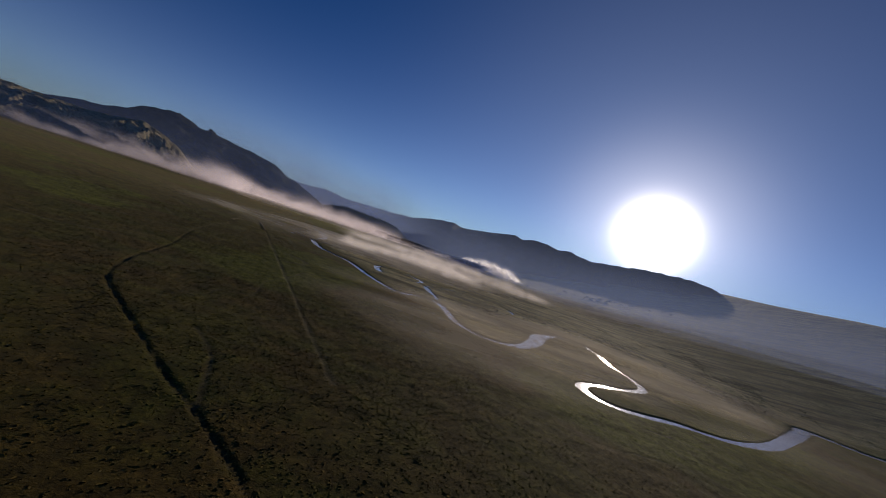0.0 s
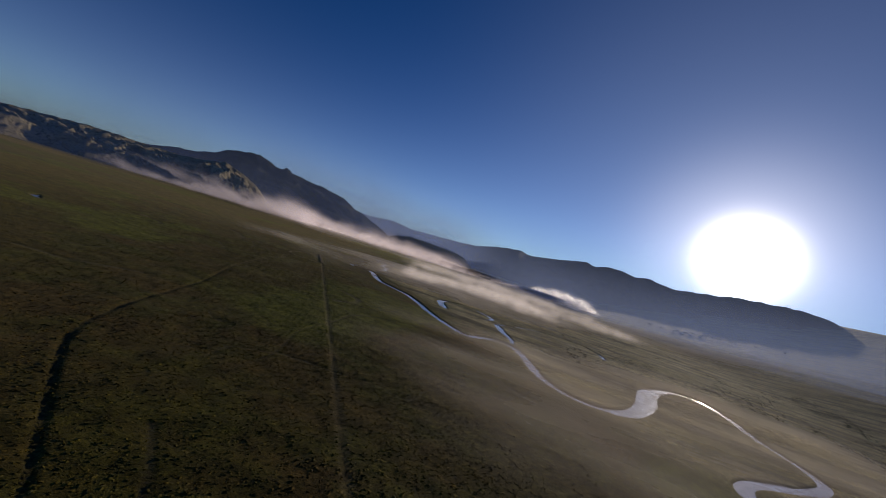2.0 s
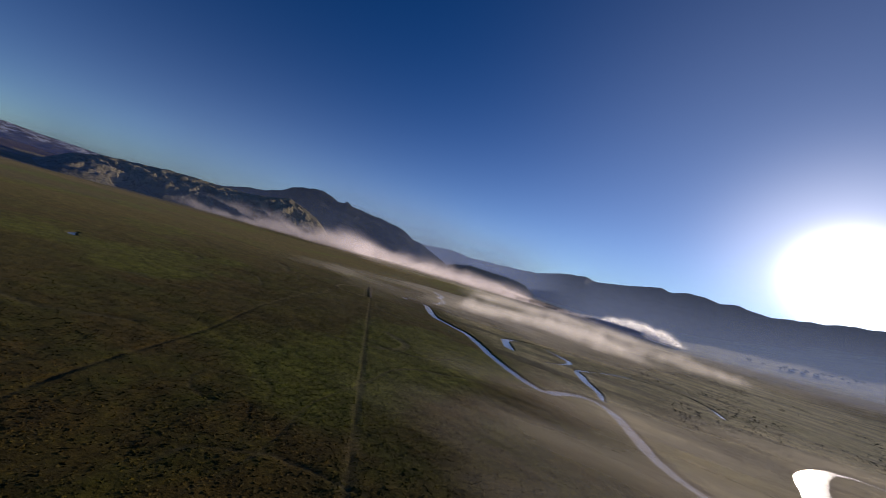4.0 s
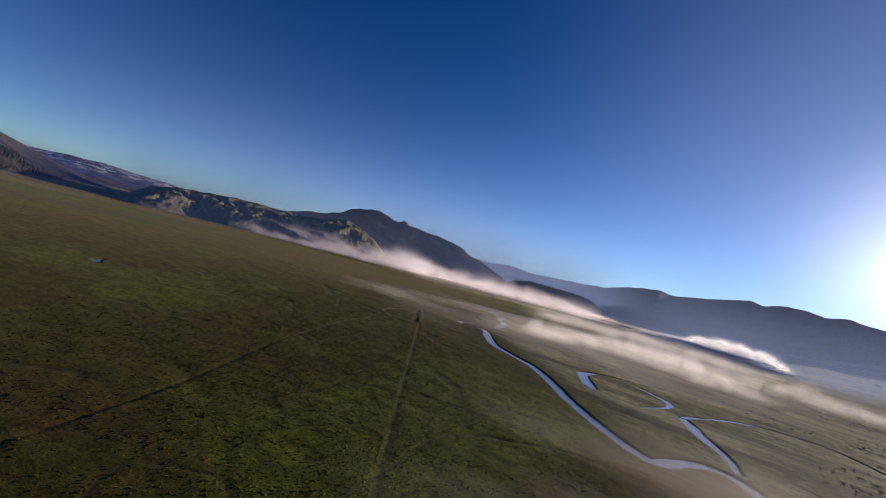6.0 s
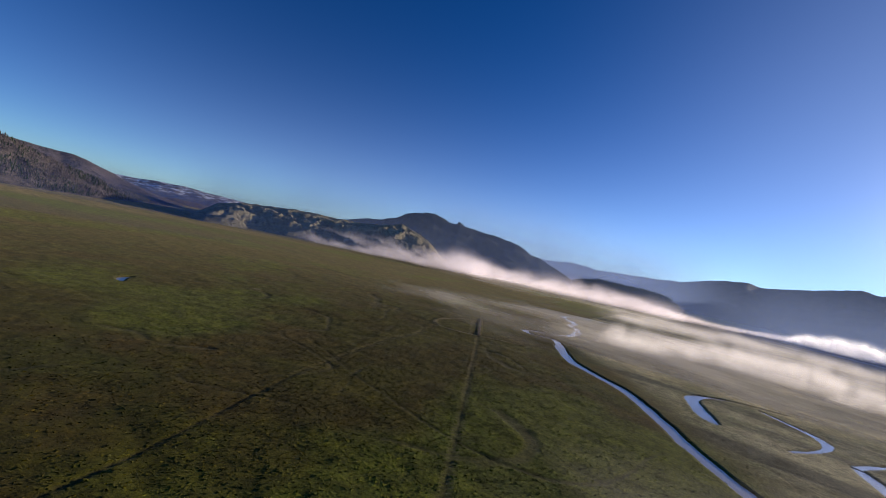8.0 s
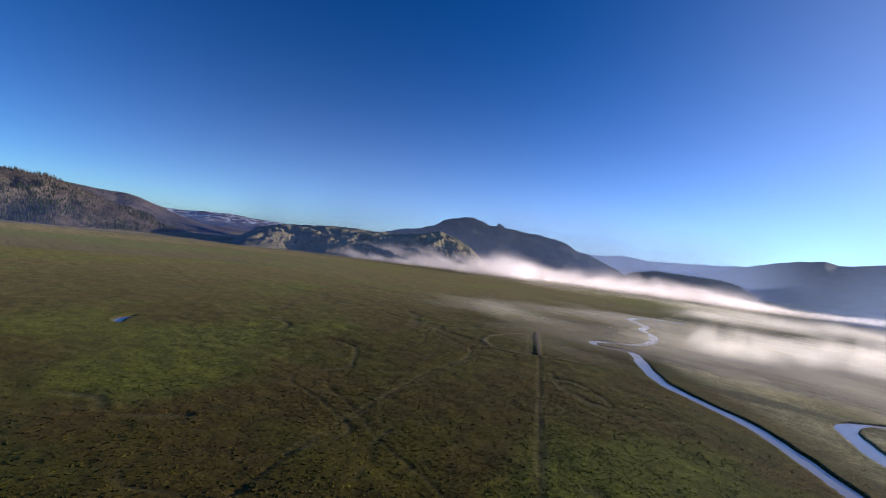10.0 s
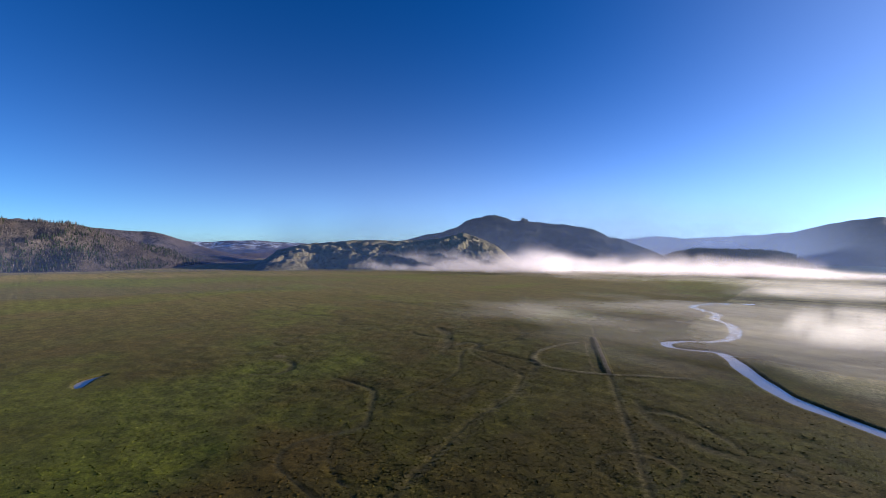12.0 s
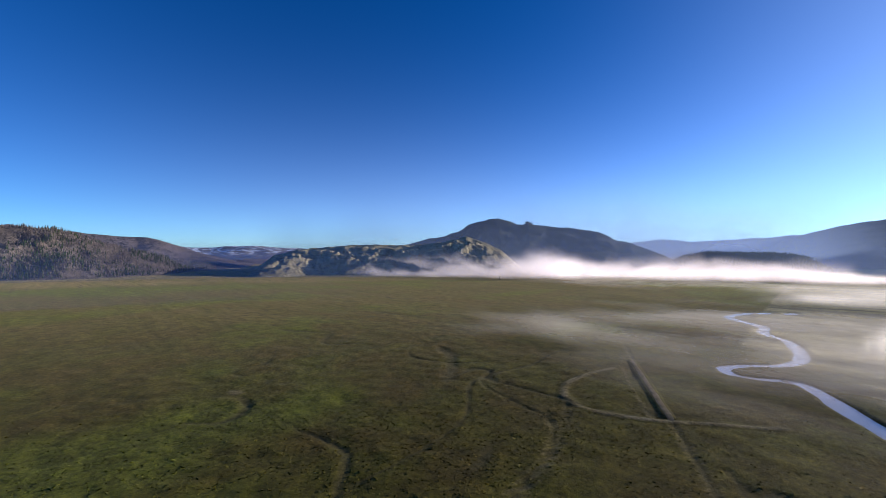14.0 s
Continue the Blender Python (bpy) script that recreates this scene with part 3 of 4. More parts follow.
# ---- haze: thin added sheets, one behind another, low over the far plain ----
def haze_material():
    n = Nodes("haze_tint")
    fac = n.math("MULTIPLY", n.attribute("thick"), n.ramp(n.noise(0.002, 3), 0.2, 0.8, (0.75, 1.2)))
    # the paling of the distance is put into the sheets' own blue
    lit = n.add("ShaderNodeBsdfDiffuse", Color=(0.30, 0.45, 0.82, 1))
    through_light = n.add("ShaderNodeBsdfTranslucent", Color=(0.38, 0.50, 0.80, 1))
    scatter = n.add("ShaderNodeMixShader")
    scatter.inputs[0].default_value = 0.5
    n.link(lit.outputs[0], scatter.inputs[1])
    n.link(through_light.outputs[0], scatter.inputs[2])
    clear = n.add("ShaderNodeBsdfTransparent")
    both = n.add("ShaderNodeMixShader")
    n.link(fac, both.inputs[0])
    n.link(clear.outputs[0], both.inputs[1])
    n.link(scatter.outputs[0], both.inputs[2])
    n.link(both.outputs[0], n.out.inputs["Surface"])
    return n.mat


HAZE = haze_material()


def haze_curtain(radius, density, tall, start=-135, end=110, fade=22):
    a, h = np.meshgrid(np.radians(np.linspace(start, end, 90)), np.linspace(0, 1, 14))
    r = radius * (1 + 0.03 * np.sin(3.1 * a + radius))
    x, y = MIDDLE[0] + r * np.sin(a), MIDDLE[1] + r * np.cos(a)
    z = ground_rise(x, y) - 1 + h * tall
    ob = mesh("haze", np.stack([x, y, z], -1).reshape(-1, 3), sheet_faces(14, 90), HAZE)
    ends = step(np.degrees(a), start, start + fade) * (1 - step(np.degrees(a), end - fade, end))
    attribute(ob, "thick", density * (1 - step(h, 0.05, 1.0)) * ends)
    return tagged(ob, "see-through blue sheet standing in for distance haze", "haze", kind="stuff")


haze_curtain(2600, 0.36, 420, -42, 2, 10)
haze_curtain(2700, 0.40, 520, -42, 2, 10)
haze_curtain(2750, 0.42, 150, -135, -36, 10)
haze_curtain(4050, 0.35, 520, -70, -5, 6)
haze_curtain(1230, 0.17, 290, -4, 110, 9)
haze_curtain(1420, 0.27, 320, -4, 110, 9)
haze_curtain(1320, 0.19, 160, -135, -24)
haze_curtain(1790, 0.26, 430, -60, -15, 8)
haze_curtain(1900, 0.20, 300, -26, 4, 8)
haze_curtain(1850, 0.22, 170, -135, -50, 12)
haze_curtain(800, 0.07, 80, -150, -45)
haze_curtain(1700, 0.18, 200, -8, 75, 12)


# ---- ground mist and vapour ----
def mist_bank(name, x, y, along, across, turn, tall, layers, material, label, seed, low=1.5, lumps=0.5):
    """A bank of vapour: veils one above another, domed and uneven, thinning out to the edges."""
    n = 44
    u, v = np.meshgrid(np.linspace(-1, 1, n), np.linspace(-1, 1, n))
    c, s = math.cos(radians(turn)), math.sin(radians(turn))
    px, py = x + along * u * c - across * v * s, y + along * u * s + across * v * c
    edge = (1 - np.hypot(u, v)) * (1 + 0.8 * grain(px, py, max(along, across) * 0.5, 4, seed))
    dome = step(edge, 0.0, 0.75) * (1 - lumps + lumps * (1 + grain(px, py, across * 0.7, 4, seed + 5)))
    verts, faces, thick = [], [], []
    for k in range(layers):
        share = (k + 0.5) / layers
        verts.append(np.stack([px, py, low + tall * share * (0.25 + 0.75 * dome) + ground_rise(px, py)], -1).reshape(-1, 3))
        thick.append((step(edge, 0.0, 0.85) * (1 - 0.35 * share) * np.clip(1.0 - u**8, 0, 1)).ravel())
        faces += sheet_faces(n, n, k * n * n)
    ob = mesh(name, np.vstack(verts), faces, material)
    attribute(ob, "thick", np.concatenate(thick))
    return tagged(ob, label, "mist", kind="stuff")


def mist_wall(name, x, y, along, depth, turn, tall, curtains, material, label, seed, low=0.0, lump=170, foot=0.07):
    """A standing bank of mist: upright veils one behind another, with a lumpy, fraying upper edge."""
    c, q = math.cos(radians(turn)), math.sin(radians(turn))
    verts, faces, thick = [], [], []
    columns, rows = 90, 16
    for k in range(curtains):
        u, h = np.meshgrid(np.linspace(-1, 1, columns), np.linspace(0, 1, rows))
        off = depth * ((k + 0.5) / curtains - 0.5) * 2
        px, py = x + along * u * c - off * q, y + along * u * q + off * c
        px, py = px + 14 * grain(u * 900, h * 0 + 70 * k, 130, 2, seed), py + 18 * grain(u * 900, h * 0 + 90 * k, 170, 2, seed + 1)
        top = (0.22 + 1.05 * np.clip(0.45 + 1.3 * grain(u * along, u * 0 + 300 * k, lump, 4, seed + k), 0, 1)) * (1 - np.abs(u) ** 3)
        verts.append(np.stack([px, py, low + tall * 1.3 * h + ground_rise(px, py)], -1).reshape(-1, 3))
        thick.append(((1 - step(h * 1.3, 0.15 * top, top + 0.02)) * step(1 - np.abs(u), 0.0, 0.45) * step(h + 0.04 * grain(u * along, u * 0 + 70 * k, 90, 3, seed + 40), -0.06, foot)).ravel())
        faces += sheet_faces(rows, columns, k * rows * columns)
    ob = mesh(name, np.vstack(verts), faces, material)
    attribute(ob, "thick", np.concatenate(thick))
    return tagged(ob, label, "mist", kind="stuff")


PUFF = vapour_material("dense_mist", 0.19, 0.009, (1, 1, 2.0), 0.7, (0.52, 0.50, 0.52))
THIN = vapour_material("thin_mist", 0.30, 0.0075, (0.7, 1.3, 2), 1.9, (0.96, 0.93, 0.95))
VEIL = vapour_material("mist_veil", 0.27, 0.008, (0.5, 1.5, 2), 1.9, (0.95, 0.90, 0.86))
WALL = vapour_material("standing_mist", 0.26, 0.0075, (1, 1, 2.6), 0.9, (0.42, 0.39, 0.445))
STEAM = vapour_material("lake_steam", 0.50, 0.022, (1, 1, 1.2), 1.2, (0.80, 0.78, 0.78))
MIST = "white ground mist drifting over the valley floor"
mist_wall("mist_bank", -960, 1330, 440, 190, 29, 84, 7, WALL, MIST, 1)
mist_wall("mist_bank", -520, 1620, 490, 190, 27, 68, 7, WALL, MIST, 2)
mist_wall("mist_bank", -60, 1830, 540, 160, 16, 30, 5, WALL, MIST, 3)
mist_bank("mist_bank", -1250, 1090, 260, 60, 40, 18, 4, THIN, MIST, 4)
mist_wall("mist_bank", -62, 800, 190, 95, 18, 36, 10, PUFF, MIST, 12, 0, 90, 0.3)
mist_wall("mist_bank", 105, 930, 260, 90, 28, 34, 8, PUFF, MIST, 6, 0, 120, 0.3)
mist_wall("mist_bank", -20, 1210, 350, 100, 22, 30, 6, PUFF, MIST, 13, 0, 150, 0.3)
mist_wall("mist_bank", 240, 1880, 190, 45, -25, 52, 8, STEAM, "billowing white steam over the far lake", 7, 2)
mist_bank("mist_veil", -110, 820, 460, 300, 15, 8, 2, THIN, "thin veil of mist over the river bends", 8)
mist_bank("mist_veil", 210, 420, 400, 290, 20, 8, 2, VEIL, "thin veil of mist over the river bends", 9)
mist_bank("mist_veil", 560, 1350, 650, 480, 25, 8, 2, THIN, "thin low mist over the dry plain", 10)
mist_bank("mist_veil", -480, 1330, 460, 240, 15, 8, 2, THIN, "thin low mist over the meadow", 11)


# ---- things ----
def fast_mesh(name, verts, tris, material, parent=None, smooth=False):
    data = bpy.data.meshes.new(name)
    verts, tris = np.asarray(verts, np.float32), np.asarray(tris, np.int32)
    data.vertices.add(len(verts))
    data.vertices.foreach_set("co", verts.ravel())
    data.loops.add(tris.size)
    data.loops.foreach_set("vertex_index", tris.ravel())
    data.polygons.add(len(tris))
    data.polygons.foreach_set("loop_start", np.arange(0, tris.size, 3, dtype=np.int32))
    data.polygons.foreach_set("use_smooth", np.full(len(tris), smooth))
    data.update(calc_edges=True)
    data.materials.append(material)
    ob = new(name, data)
    ob.parent = parent
    return ob


def part(name, bm, material, parent, label=""):
    data = bpy.data.meshes.new(name)
    bm.to_mesh(data)
    bm.free()
    data.materials.append(material)
    ob = new(name, data)
    ob.parent = parent
    return tagged(ob, label) if label else ob


def leaf_material(name, dark, light, scale=0.6):
    n = Nodes(name)
    island = n.add("ShaderNodeNewGeometry").outputs["Random Per Island"]
    colour = n.mix(island, dark, light)
    colour = n.mix(0.5, colour, n.mix(n.ramp(n.noise(scale, 4), 0.3, 0.7), (0.5, 0.5, 0.5), (1.4, 1.4, 1.3)), "MULTIPLY")
    return n.surface(colour, 0.9, n.noise(scale * 6), 0.4, 0.1, specular=0.1)


NEEDLES = leaf_material("conifer_needles", (0.022, 0.038, 0.018), (0.050, 0.065, 0.028))
DEAD_WOOD = leaf_material("burnt_wood", (0.085, 0.068, 0.062), (0.20, 0.158, 0.14))
BARK = leaf_material("bark", (0.05, 0.038, 0.028), (0.09, 0.07, 0.05), 3)
WILLOW = leaf_material("willow_leaves", (0.045, 0.048, 0.025), (0.11, 0.105, 0.06))
LEAVES = leaf_material("cottonwood_leaves", (0.03, 0.045, 0.018), (0.06, 0.08, 0.03))
ROOF = leaf_material("metal_roof", (0.62, 0.63, 0.65), (0.75, 0.76, 0.78), 0.5)
PLANK = leaf_material("plank_wall", (0.20, 0.13, 0.08), (0.32, 0.22, 0.14), 2)
PANE = leaf_material("dark_pane", (0.02, 0.025, 0.03), (0.04, 0.05, 0.06))
DRIFT = leaf_material("bleached_wood", (0.42, 0.38, 0.33), (0.6, 0.56, 0.5), 4)


def track_material():
    n = Nodes("gravel_bank")
    worn = n.ramp(n.noise(0.25, 5, 0.65), 0.35, 0.68)
    colour = n.mix(worn, (0.10, 0.082, 0.04), (0.21, 0.155, 0.10))
    colour = n.mix(0.5, colour, n.mix(n.noise(2.5, 4), (0.6, 0.6, 0.6), (1.4, 1.35, 1.3)), "MULTIPLY")
    return n.surface(colour, 0.95, n.noise(1.5, 5), 0.5, 0.2, specular=0.1)


GRAVEL = track_material()

rng = np.random.default_rng(7)


def tussocks(count):
    """Uneven grass tussocks on the near meadow: low leaning tufts, thick in some places and thin in others."""
    along = rng.random(count * 3)
    x = 20 - 290 * along + rng.normal(0, 85, count * 3)
    y = 70 + 430 * along + rng.normal(0, 60, count * 3)
    keep = (grain(x, y, 38, 4, 71) > -0.6 + 0.8 * rng.random(count * 3)) & (x > -420) & (x < 280) & (y > 62) & (y < 700)
    wet = np.ones(count * 3)
    wet[keep] = sample("wet", x[keep], y[keep]) + sample("soil", x[keep], y[keep])
    keep &= wet < 0.3
    x, y = x[keep][:count], y[keep][:count]
    m = len(x)
    z = sample("z", x, y)
    size = 0.28 + 0.55 * rng.random(m) ** 2
    tall = size * (0.12 + 0.20 * rng.random(m))
    verts = np.zeros((m, 7, 3))
    spin = rng.random(m) * 6.28
    for k in range(5):
        a = spin + k * 1.2566 + rng.normal(0, 0.25, m)
        r = size * (0.7 + 0.6 * rng.random(m))
        verts[:, k] = np.column_stack([x + r * np.cos(a), y + r * np.sin(a), z - 0.08])
    for k in (5, 6):
        verts[:, k] = np.column_stack([x + size * rng.normal(0, 0.35, m), y + size * rng.normal(0, 0.35, m), z + tall * (1 if k == 5 else 0.75)])
    shape = np.array([(0, 1, 5), (1, 2, 5), (2, 6, 5), (2, 3, 6), (3, 4, 6), (4, 0, 6), (0, 5, 6)])
    tris = (np.arange(m)[:, None, None] * 7 + shape[None]).reshape(-1, 3)
    ob = fast_mesh("grass", verts.reshape(-1, 3), tris, MEADOW, smooth=True)
    for key in ("dry", "lush", "tan"):
        attribute(ob, key, np.repeat(sample(key, x, y), 7))
    return tagged(ob, "tufted olive and brown meadow grass", "grass", kind="stuff")


tussocks(110000)


def cone_tree(x, y, z, tall, wide, layers, verts, tris):
    """Appends one ragged conifer to a joined forest."""
    for k in range(layers):
        low, high = tall * (0.12 + 0.80 * k / layers), tall * min(1.0, 0.12 + 0.80 * (k + 1.7) / layers)
        r = wide * (1 - 0.85 * k / layers) * (0.8 + 0.4 * rng.random())
        start = len(verts)
        turn = rng.random() * 6.28
        for a in range(6):
            q = r * (0.65 + 0.6 * rng.random())
            verts.append((x + q * math.cos(turn + a * 1.047), y + q * math.sin(turn + a * 1.047), z + low - 0.12 * r * rng.random()))
        verts.append((x + 0.1 * r * rng.normal(), y + 0.1 * r * rng.normal(), z + high))
        tris += [(start + a, start + (a + 1) % 6, start + 6) for a in range(6)]


def snag_tree(x, y, z, tall, verts, tris):
    """Appends one burnt, nearly bare trunk with a few broken limbs."""
    lean = (rng.normal(0, 0.04), rng.normal(0, 0.04))
    start = len(verts)
    w = 0.03 * tall
    for a in range(3):
        verts.append((x + w * math.cos(a * 2.09), y + w * math.sin(a * 2.09), z - 0.3))
    verts.append((x + lean[0] * tall, y + lean[1] * tall, z + tall))
    tris += [(start + a, start + (a + 1) % 3, start + 3) for a in range(3)]
    for k in range(7):
        h, a, r = tall * (0.25 + 0.65 * rng.random()), rng.random() * 6.28, tall * (0.10 + 0.12 * rng.random())
        start = len(verts)
        verts += [(x, y, z + h - 0.05 * tall), (x, y, z + h + 0.05 * tall), (x + r * math.cos(a), y + r * math.sin(a), z + h + 0.02 * tall)]
        tris.append((start, start + 1, start + 2))


def forest(hill):
    """Green conifers low on the hill, burnt ones above, with bare clearings."""
    rows, columns, _ = hill.shape
    green, dead = ([], []), ([], [])
    for _ in range(15000):
        i, j = rng.random() * (rows * 0.56), 60 + rng.random() * (columns - 64)
        a, b, f, g = int(i), int(j), i % 1, j % 1
        p = (hill[a, b] * (1 - f) + hill[a + 1, b] * f) * (1 - g) + (hill[a, b + 1] * (1 - f) + hill[a + 1, b + 1] * f) * g
        if p[2] < 1.0:
            continue
        clear = noise.noise(Vector((p[0] / 70, p[1] / 70, 3)))
        if clear > 0.32:
            continue
        bearing = math.degrees(math.atan2(p[0] - MIDDLE[0], p[1] - MIDDLE[1]))
        tall = 6.5 + 7.0 * rng.random() ** 1.5
        low_share = 1 - p[2] / 130
        want = 0.18 + 0.75 * max(0.0, low_share - 0.45) * (1 if bearing < -83 else 0.45) + 0.5 * noise.noise(Vector((p[0] / 120, p[1] / 120, 9)))
        if rng.random() < want:
            cone_tree(p[0], p[1], p[2] - 0.3, tall, tall * 0.20, 4, *green)
        elif rng.random() < 0.6:
            cone_tree(p[0], p[1], p[2] - 0.3, tall, tall * 0.12, 3, *dead)
        else:
            snag_tree(p[0], p[1], p[2] - 0.3, tall * 1.05, *dead)
    tagged(fast_mesh("conifer_forest", *green, NEEDLES), "dark green conifer forest on the hillside", "forest", kind="stuff")
    tagged(fast_mesh("burnt_forest", *dead, DEAD_WOOD), "grey burnt trees standing on the hillside", "forest", kind="stuff")


forest(FOREST_HILL[1])


def crest_wood(hill, count, name, label, tall_low, tall_high):
    """A close conifer wood on the near side and the crest of a far hill."""
    rows, columns, _ = hill.shape
    made = ([], [])
    for _ in range(count):
        i, j = rows * 0.1 + rng.random() * rows * 0.42, 2 + rng.random() * (columns - 5)
        p = hill[int(i), int(j)] * (1 - j % 1) + hill[int(i), int(j) + 1] * (j % 1)
        if p[2] > 2:
            tall = tall_low + (tall_high - tall_low) * rng.random()
            cone_tree(p[0] + 6 * rng.normal(), p[1] + 6 * rng.normal(), p[2] - 1.5, tall, tall * 0.24, 2, *made)
    return tagged(fast_mesh(name, *made, NEEDLES), label, "forest", kind="stuff")


crest_wood(WOODED_HILL[1], 4200, "conifer_wood", "dark conifer wood covering the low hill", 6, 12)


def summit_rock(x, y, z, size, seed):
    """A craggy outcrop on the mountain's crest."""
    bm = bmesh.new()
    bmesh.ops.create_icosphere(bm, subdivisions=3, radius=1)
    for v in bm.verts:
        k = 1 + 0.45 * noise.fractal(v.co * 1.7 + Vector((seed, 0, 0)), 0.8, 2.0, 4)
        v.co = Vector((x + v.co.x * size * 2.2 * k, y + v.co.y * size * 1.2 * k, z + v.co.z * size * k))
    return part("rock", bm, MOUNTAIN, PEAK[0], "dark craggy summit rock")


for bearing, far, high, size in ((-33.9, 2400, 229, 5), (-33.5, 2400, 222, 5), (-37.6, 2400, 249, 4)):
    summit_rock(MIDDLE[0] + far * math.sin(radians(bearing)), MIDDLE[1] + far * math.cos(radians(bearing)), high, size, far + bearing)


def tapered(bm, a, b, ra, rb, sides=7):
    """A tapered round piece from a to b."""
    a, b = Vector(a), Vector(b)
    turn = (b - a).to_track_quat("Z", "Y").to_matrix()
    rings = []
    for centre, r in ((a, ra), (b, rb)):
        rings.append([bm.verts.new(centre + turn @ Vector((r * math.cos(k * 2 * math.pi / sides), r * math.sin(k * 2 * math.pi / sides), 0))) for k in range(sides)])
    for k in range(sides):
        bm.faces.new((rings[0][k], rings[0][(k + 1) % sides], rings[1][(k + 1) % sides], rings[1][k]))
    bm.faces.new(rings[1])


def pine_tree(tall):
    tree = new("pine_tree")
    bm = bmesh.new()
    tapered(bm, (0, 0, -0.4), (0.1, 0, tall * 0.95), tall * 0.03, tall * 0.006)
    part("trunk", bm, BARK, tree)
    verts, tris = [], []
    cone_tree(0, 0, 0, tall, tall * 0.2, 9, verts, tris)
    for _ in range(160):
        h = tall * (0.12 + 0.8 * rng.random())
        r, a = tall * 0.24 * (1 - h / tall) * (0.7 + 0.5 * rng.random()), rng.random() * 6.28
        k = len(verts)
        verts += [(r * 0.5 * math.cos(a - 0.25), r * 0.5 * math.sin(a - 0.25), h), (r * 0.5 * math.cos(a + 0.25), r * 0.5 * math.sin(a + 0.25), h), (r * 1.15 * math.cos(a), r * 1.15 * math.sin(a), h - 0.05 * tall)]
        tris.append((k, k + 1, k + 2))
    fast_mesh("crown", verts, tris, NEEDLES, tree)
    return tagged(tree, "lone dark conifer standing on the open meadow", "tree", "lone conifers on the plain")


def cottonwood(tall):
    tree = new("cottonwood_tree")
    bm = bmesh.new()
    tapered(bm, (0, 0, -0.4), (0, 0, tall * 0.45), tall * 0.04, tall * 0.022)
    for k in range(6):
        a = k * 1.05 + rng.random()
        tapered(bm, (0, 0, tall * (0.3 + 0.03 * k)), (tall * 0.25 * math.cos(a), tall * 0.25 * math.sin(a), tall * (0.6 + 0.05 * k)), tall * 0.018, tall * 0.005, 5)
    part("trunk", bm, BARK, tree)
    verts, tris = [], []
    lobes = [(tall * 0.25 * rng.normal(), tall * 0.25 * rng.normal(), tall * (0.45 + 0.4 * rng.random()), tall * (0.13 + 0.1 * rng.random())) for _ in range(11)]
    for _ in range(900):
        cx, cy, cz, r = lobes[rng.integers(len(lobes))]
        d = rng.normal(size=3)
        p = np.array((cx, cy, cz)) + d / np.linalg.norm(d) * r * (0.6 + 0.5 * rng.random())
        k = len(verts)
        for _ in range(3):
            verts.append(tuple(p + rng.normal(0, tall * 0.028, 3)))
        tris.append((k, k + 1, k + 2))
    fast_mesh("crown", verts, tris, LEAVES, tree)
    return tagged(tree, "dark leafy cottonwood beside the far farm", "tree", "farm trees")


def on_ground(x, y, turn=0.0, scale=1.0):
    z = float(sample("z", np.array([x]), np.array([y]))[0])
    return pose(x, y, z, 0, 0, turn) @ Matrix.Diagonal((scale, scale, scale, 1))


PINES = [(-1000, 1205), (-990, 1211), (-884, 1212), (-876, 1218), (-782, 1168), (-1330, 1090)]
pine = pine_tree(9.0)
for k, (x, y) in enumerate(PINES):
    m = on_ground(x, y, k * 67)
    tree = pine if k == 0 else copy_thing(pine, m)
    tree.matrix_basis = on_ground(x, y, k * 67, (1.0, 0.75, 0.9, 0.6, 1.1, 0.85)[k])

leafy = cottonwood(14.0)
FARM = [(700, 1890), (716, 1896), (735, 1886), (752, 1905), (772, 1894), (786, 1910), (806, 1888), (825, 1902), (846, 1895), (868, 1884), (660, 1915), (905, 1880), (930, 1890), (985, 1850), (620, 1930), (1060, 1810)]
for k, (x, y) in enumerate(FARM):
    tree = leafy if k == 0 else copy_thing(leafy, on_ground(x, y))
    tree.matrix_basis = on_ground(x, y, k * 51, 0.75 + 0.5 * ((k * 37) % 10) / 10)


def farm_house(length, width, tall):
    house = new("farm_house")
    bm = bmesh.new()
    bmesh.ops.create_cube(bm, size=1, matrix=Matrix.Translation((0, 0, tall / 2)) @ Matrix.Diagonal((length, width, tall, 1)))
    ends = [[bm.verts.new((sx * length / 2, y, z)) for y, z in ((-width / 2, tall), (width / 2, tall), (0, tall + width * 0.38))] for sx in (-1, 1)]
    for tri in ends:
        bm.faces.new(tri)
    part("wall", bm, PLANK, house)
    bm = bmesh.new()
    over, rise = 0.5, width * 0.38
    for sy in (-1, 1):
        ring = []
        for dz in (0.0, 0.18):
            ring.append([bm.verts.new((sx * (length / 2 + over), sy * yy, tall + zz + dz)) for sx, yy, zz in
                         ((-1, width / 2 + over, -over * 0.76), (1, width / 2 + over, -over * 0.76), (1, 0, rise), (-1, 0, rise))])
        bm.faces.new(ring[0])
        bm.faces.new(ring[1])
        for k in range(4):
            bm.faces.new((ring[0][k], ring[0][(k + 1) % 4], ring[1][(k + 1) % 4], ring[1][k]))
    part("roof", bm, ROOF, house, "pale sheet metal gable roof")
    for name, at_x, low, w, h in (("door", -length * 0.2, 0.0, 1.0, 2.05), ("window", length * 0.1, 0.9, 1.2, 1.1), ("window", length * 0.32, 0.9, 1.2, 1.1)):
        bm = bmesh.new()
        bmesh.ops.create_cube(bm, size=1, matrix=Matrix.Translation((at_x, -width / 2 - 0.03, low + h / 2)) @ Matrix.Diagonal((w, 0.12, h, 1)))
        part(name, bm, PANE, house)
    return tagged(house, "small far farm building with a pale metal roof", "building", "farm buildings")


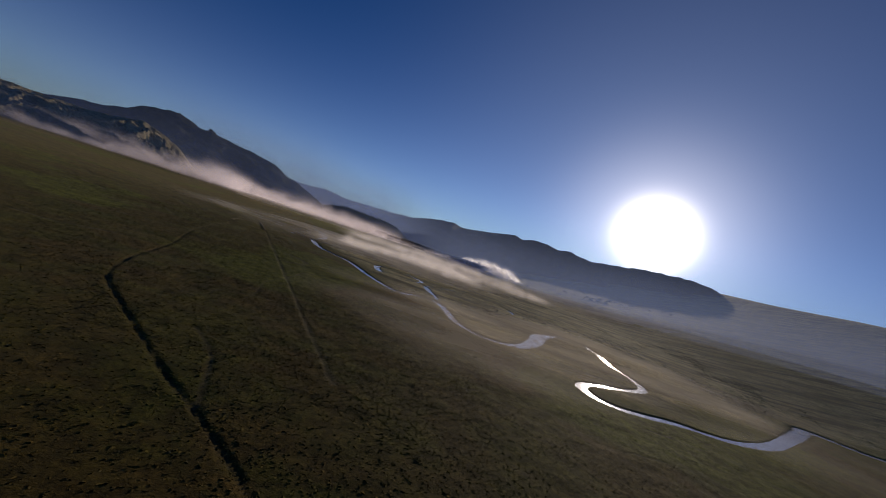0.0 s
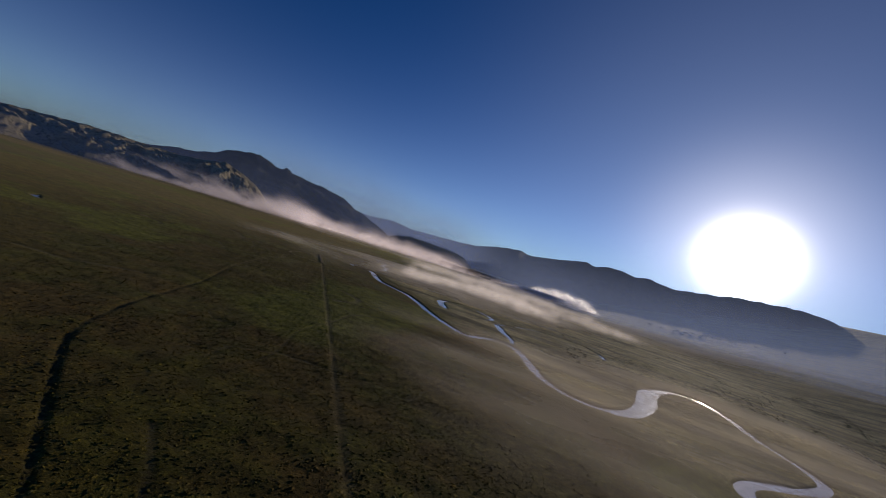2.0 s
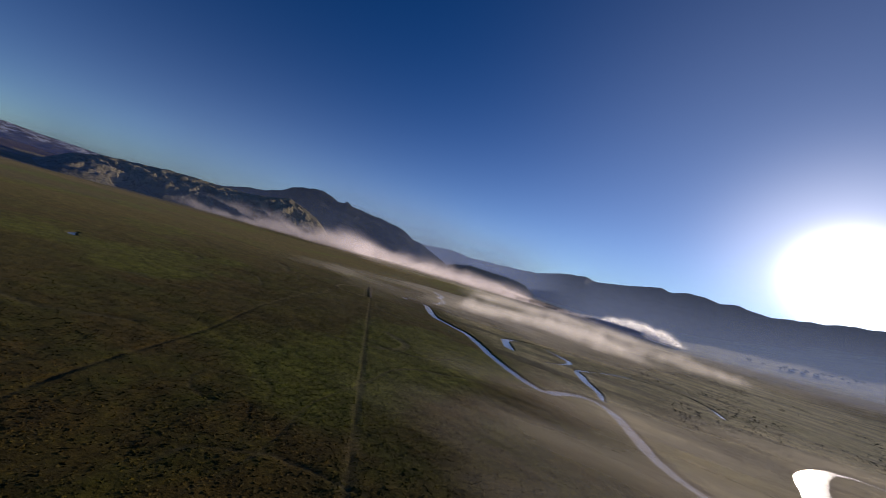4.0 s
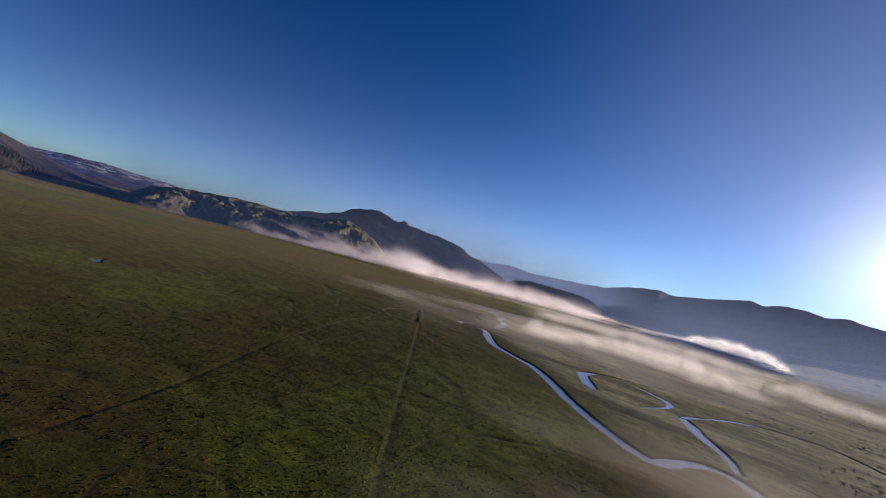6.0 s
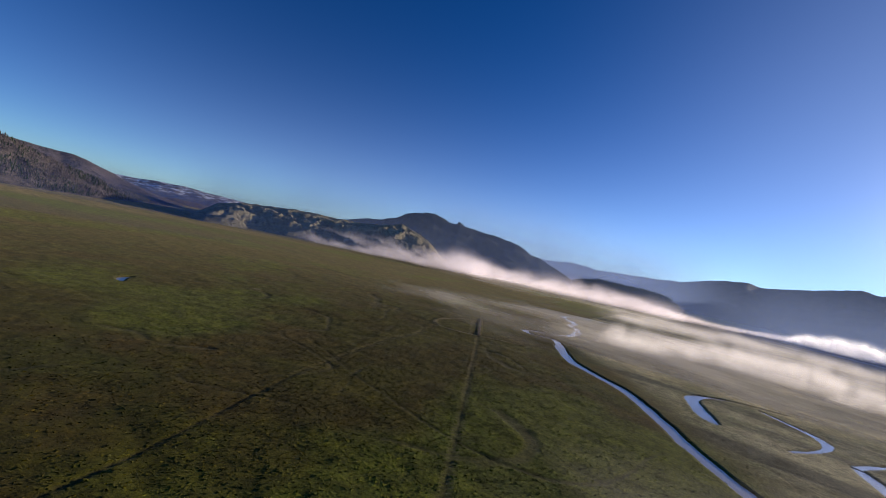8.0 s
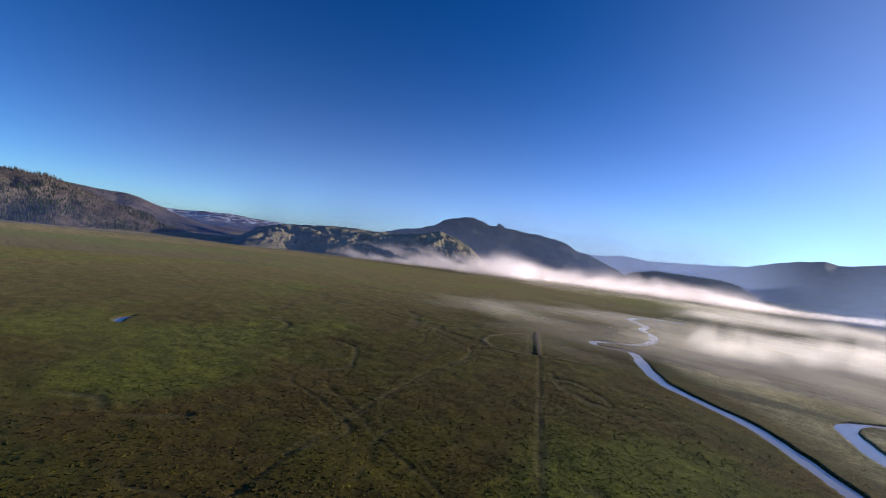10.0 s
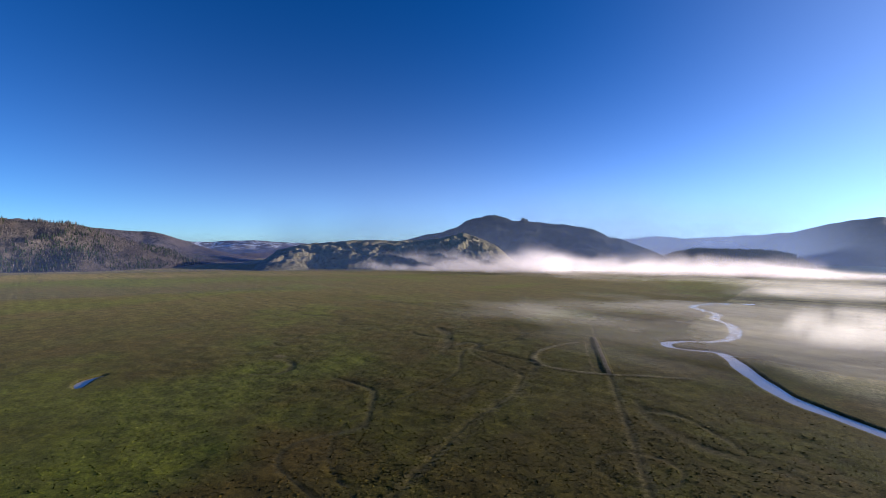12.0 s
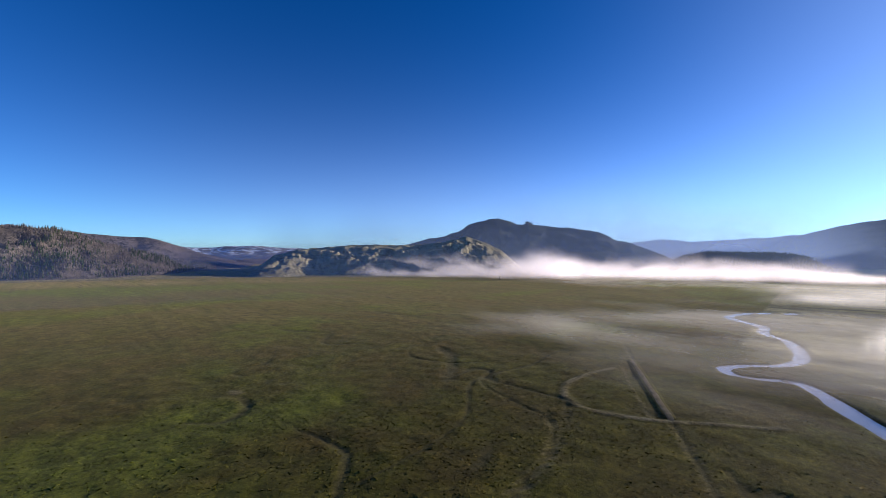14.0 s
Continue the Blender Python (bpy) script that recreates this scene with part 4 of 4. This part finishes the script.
barn = farm_house(16.0, 9.0, 4.0)
for k, (x, y, turn) in enumerate(((724, 1868, 20), (760, 1878, -15), (690, 1862, 70), (795, 1872, 10), (880, 1866, 35))):
    house = barn if k == 0 else copy_thing(barn, on_ground(x, y))
    house.matrix_basis = on_ground(x, y, turn, (1.0, 0.8, 0.7, 0.9, 0.65)[k])


def shrubs(count):
    """Low willow scrub in loose belts on the dry plain and along the banks."""
    x, y = 60 + 520 * rng.random(count * 4), 420 + 520 * rng.random(count * 4)
    x = np.concatenate([x, -230 + 330 * rng.random(count)])
    y = np.concatenate([y, 520 + 420 * rng.random(count)])
    belt = grain(x * 0.6 + y * 0.8, (y * 0.6 - x * 0.8) * 2.5, 120, 4, 83)
    keep = (belt + 0.35 * rng.random(len(x)) > 0.25) & (sample("wet", x, y) < 0.2) & (sample("dry", x, y) > 0.6)
    x, y = x[keep][:count], y[keep][:count]
    m, leaves = len(x), 14
    z = sample("z", x, y)
    size = 0.35 + 0.8 * rng.random(m) ** 2
    d = rng.normal(size=(m, leaves, 3))
    d /= np.linalg.norm(d, axis=2)[..., None]
    d[..., 2] = np.abs(d[..., 2])
    centre = np.stack([x, y, z], -1)[:, None] + d * size[:, None, None] * (0.6 + 0.5 * rng.random((m, leaves, 1)))
    verts = centre[:, :, None] + rng.normal(0, 0.34, (m, leaves, 3, 3)) * size[:, None, None, None]
    tris = np.arange(m * leaves * 3).reshape(-1, 3)
    ob = fast_mesh("willow_scrub", verts.reshape(-1, 3), tris, WILLOW)
    return tagged(ob, "low grey green willow scrub on the dry plain", "scrub", kind="stuff")


shrubs(4000)


def causeway():
    """A straight raised bank with a worn track on top, beside the wet borrow pit."""
    bank = new("causeway")
    a, b = np.array((-277.0, 639.0)), np.array((-226.0, 547.0))
    way = (b - a) / np.linalg.norm(b - a)
    side = np.array((-way[1], way[0]))
    cuts = 46
    for name, profile, material, lift in (("embankment", ((-3.6, -0.8), (-2.0, 0.7), (-1.2, 0.85), (1.4, 0.85), (2.2, 0.7), (4.2, -0.6)), MEADOW, 0.0),
                                          ("track", ((-1.1, 0.80), (-0.9, 0.93), (-0.2, 0.87), (0.5, 0.93), (1.2, 0.91), (1.35, 0.80)), GRAVEL, 0.02)):
        verts = []
        for k in range(cuts):
            p = a + (b - a) * k / (cuts - 1) + side * -1.2
            ends = min(1.0, k / 4, (cuts - 1 - k) / 3)
            for u, h in profile:
                wob = 0.35 * float(grain(np.array([p[0] + u * 9]), np.array([p[1]]), 9, 2, 5)[0])
                q = p + side * (-(u + wob))
                verts.append((q[0], q[1], lift + (0.5 * h + 0.8) * ends - 0.8 + 0.12 * float(grain(np.array([q[0]]), np.array([q[1]]), 3, 2, 8)[0])))
        mesh(name, verts, sheet_faces(cuts, len(profile)), material, parent=bank)
    return tagged(bank, "straight raised earth bank with a worn track", "causeway")


causeway()


def drift_log(x, y, turn, length):
    log = new("drift_log")
    bm = bmesh.new()
    tapered(bm, (-length / 2, 0, 0.1), (length / 2, 0.3, 0.25), 0.32, 0.18, 9)
    part("stem", bm, DRIFT, log)
    bm = bmesh.new()
    tapered(bm, (0.5, 0, 0.2), (1.4, 1.5, 0.9), 0.12, 0.03, 6)
    part("limb", bm, DRIFT, log)
    log.matrix_basis = pose(x, y, -0.72, 0, 0, turn)
    return tagged(log, "bleached drift log lying in the river shallows", "log")


drift_log(-200.5, 651, 25, 8.0)
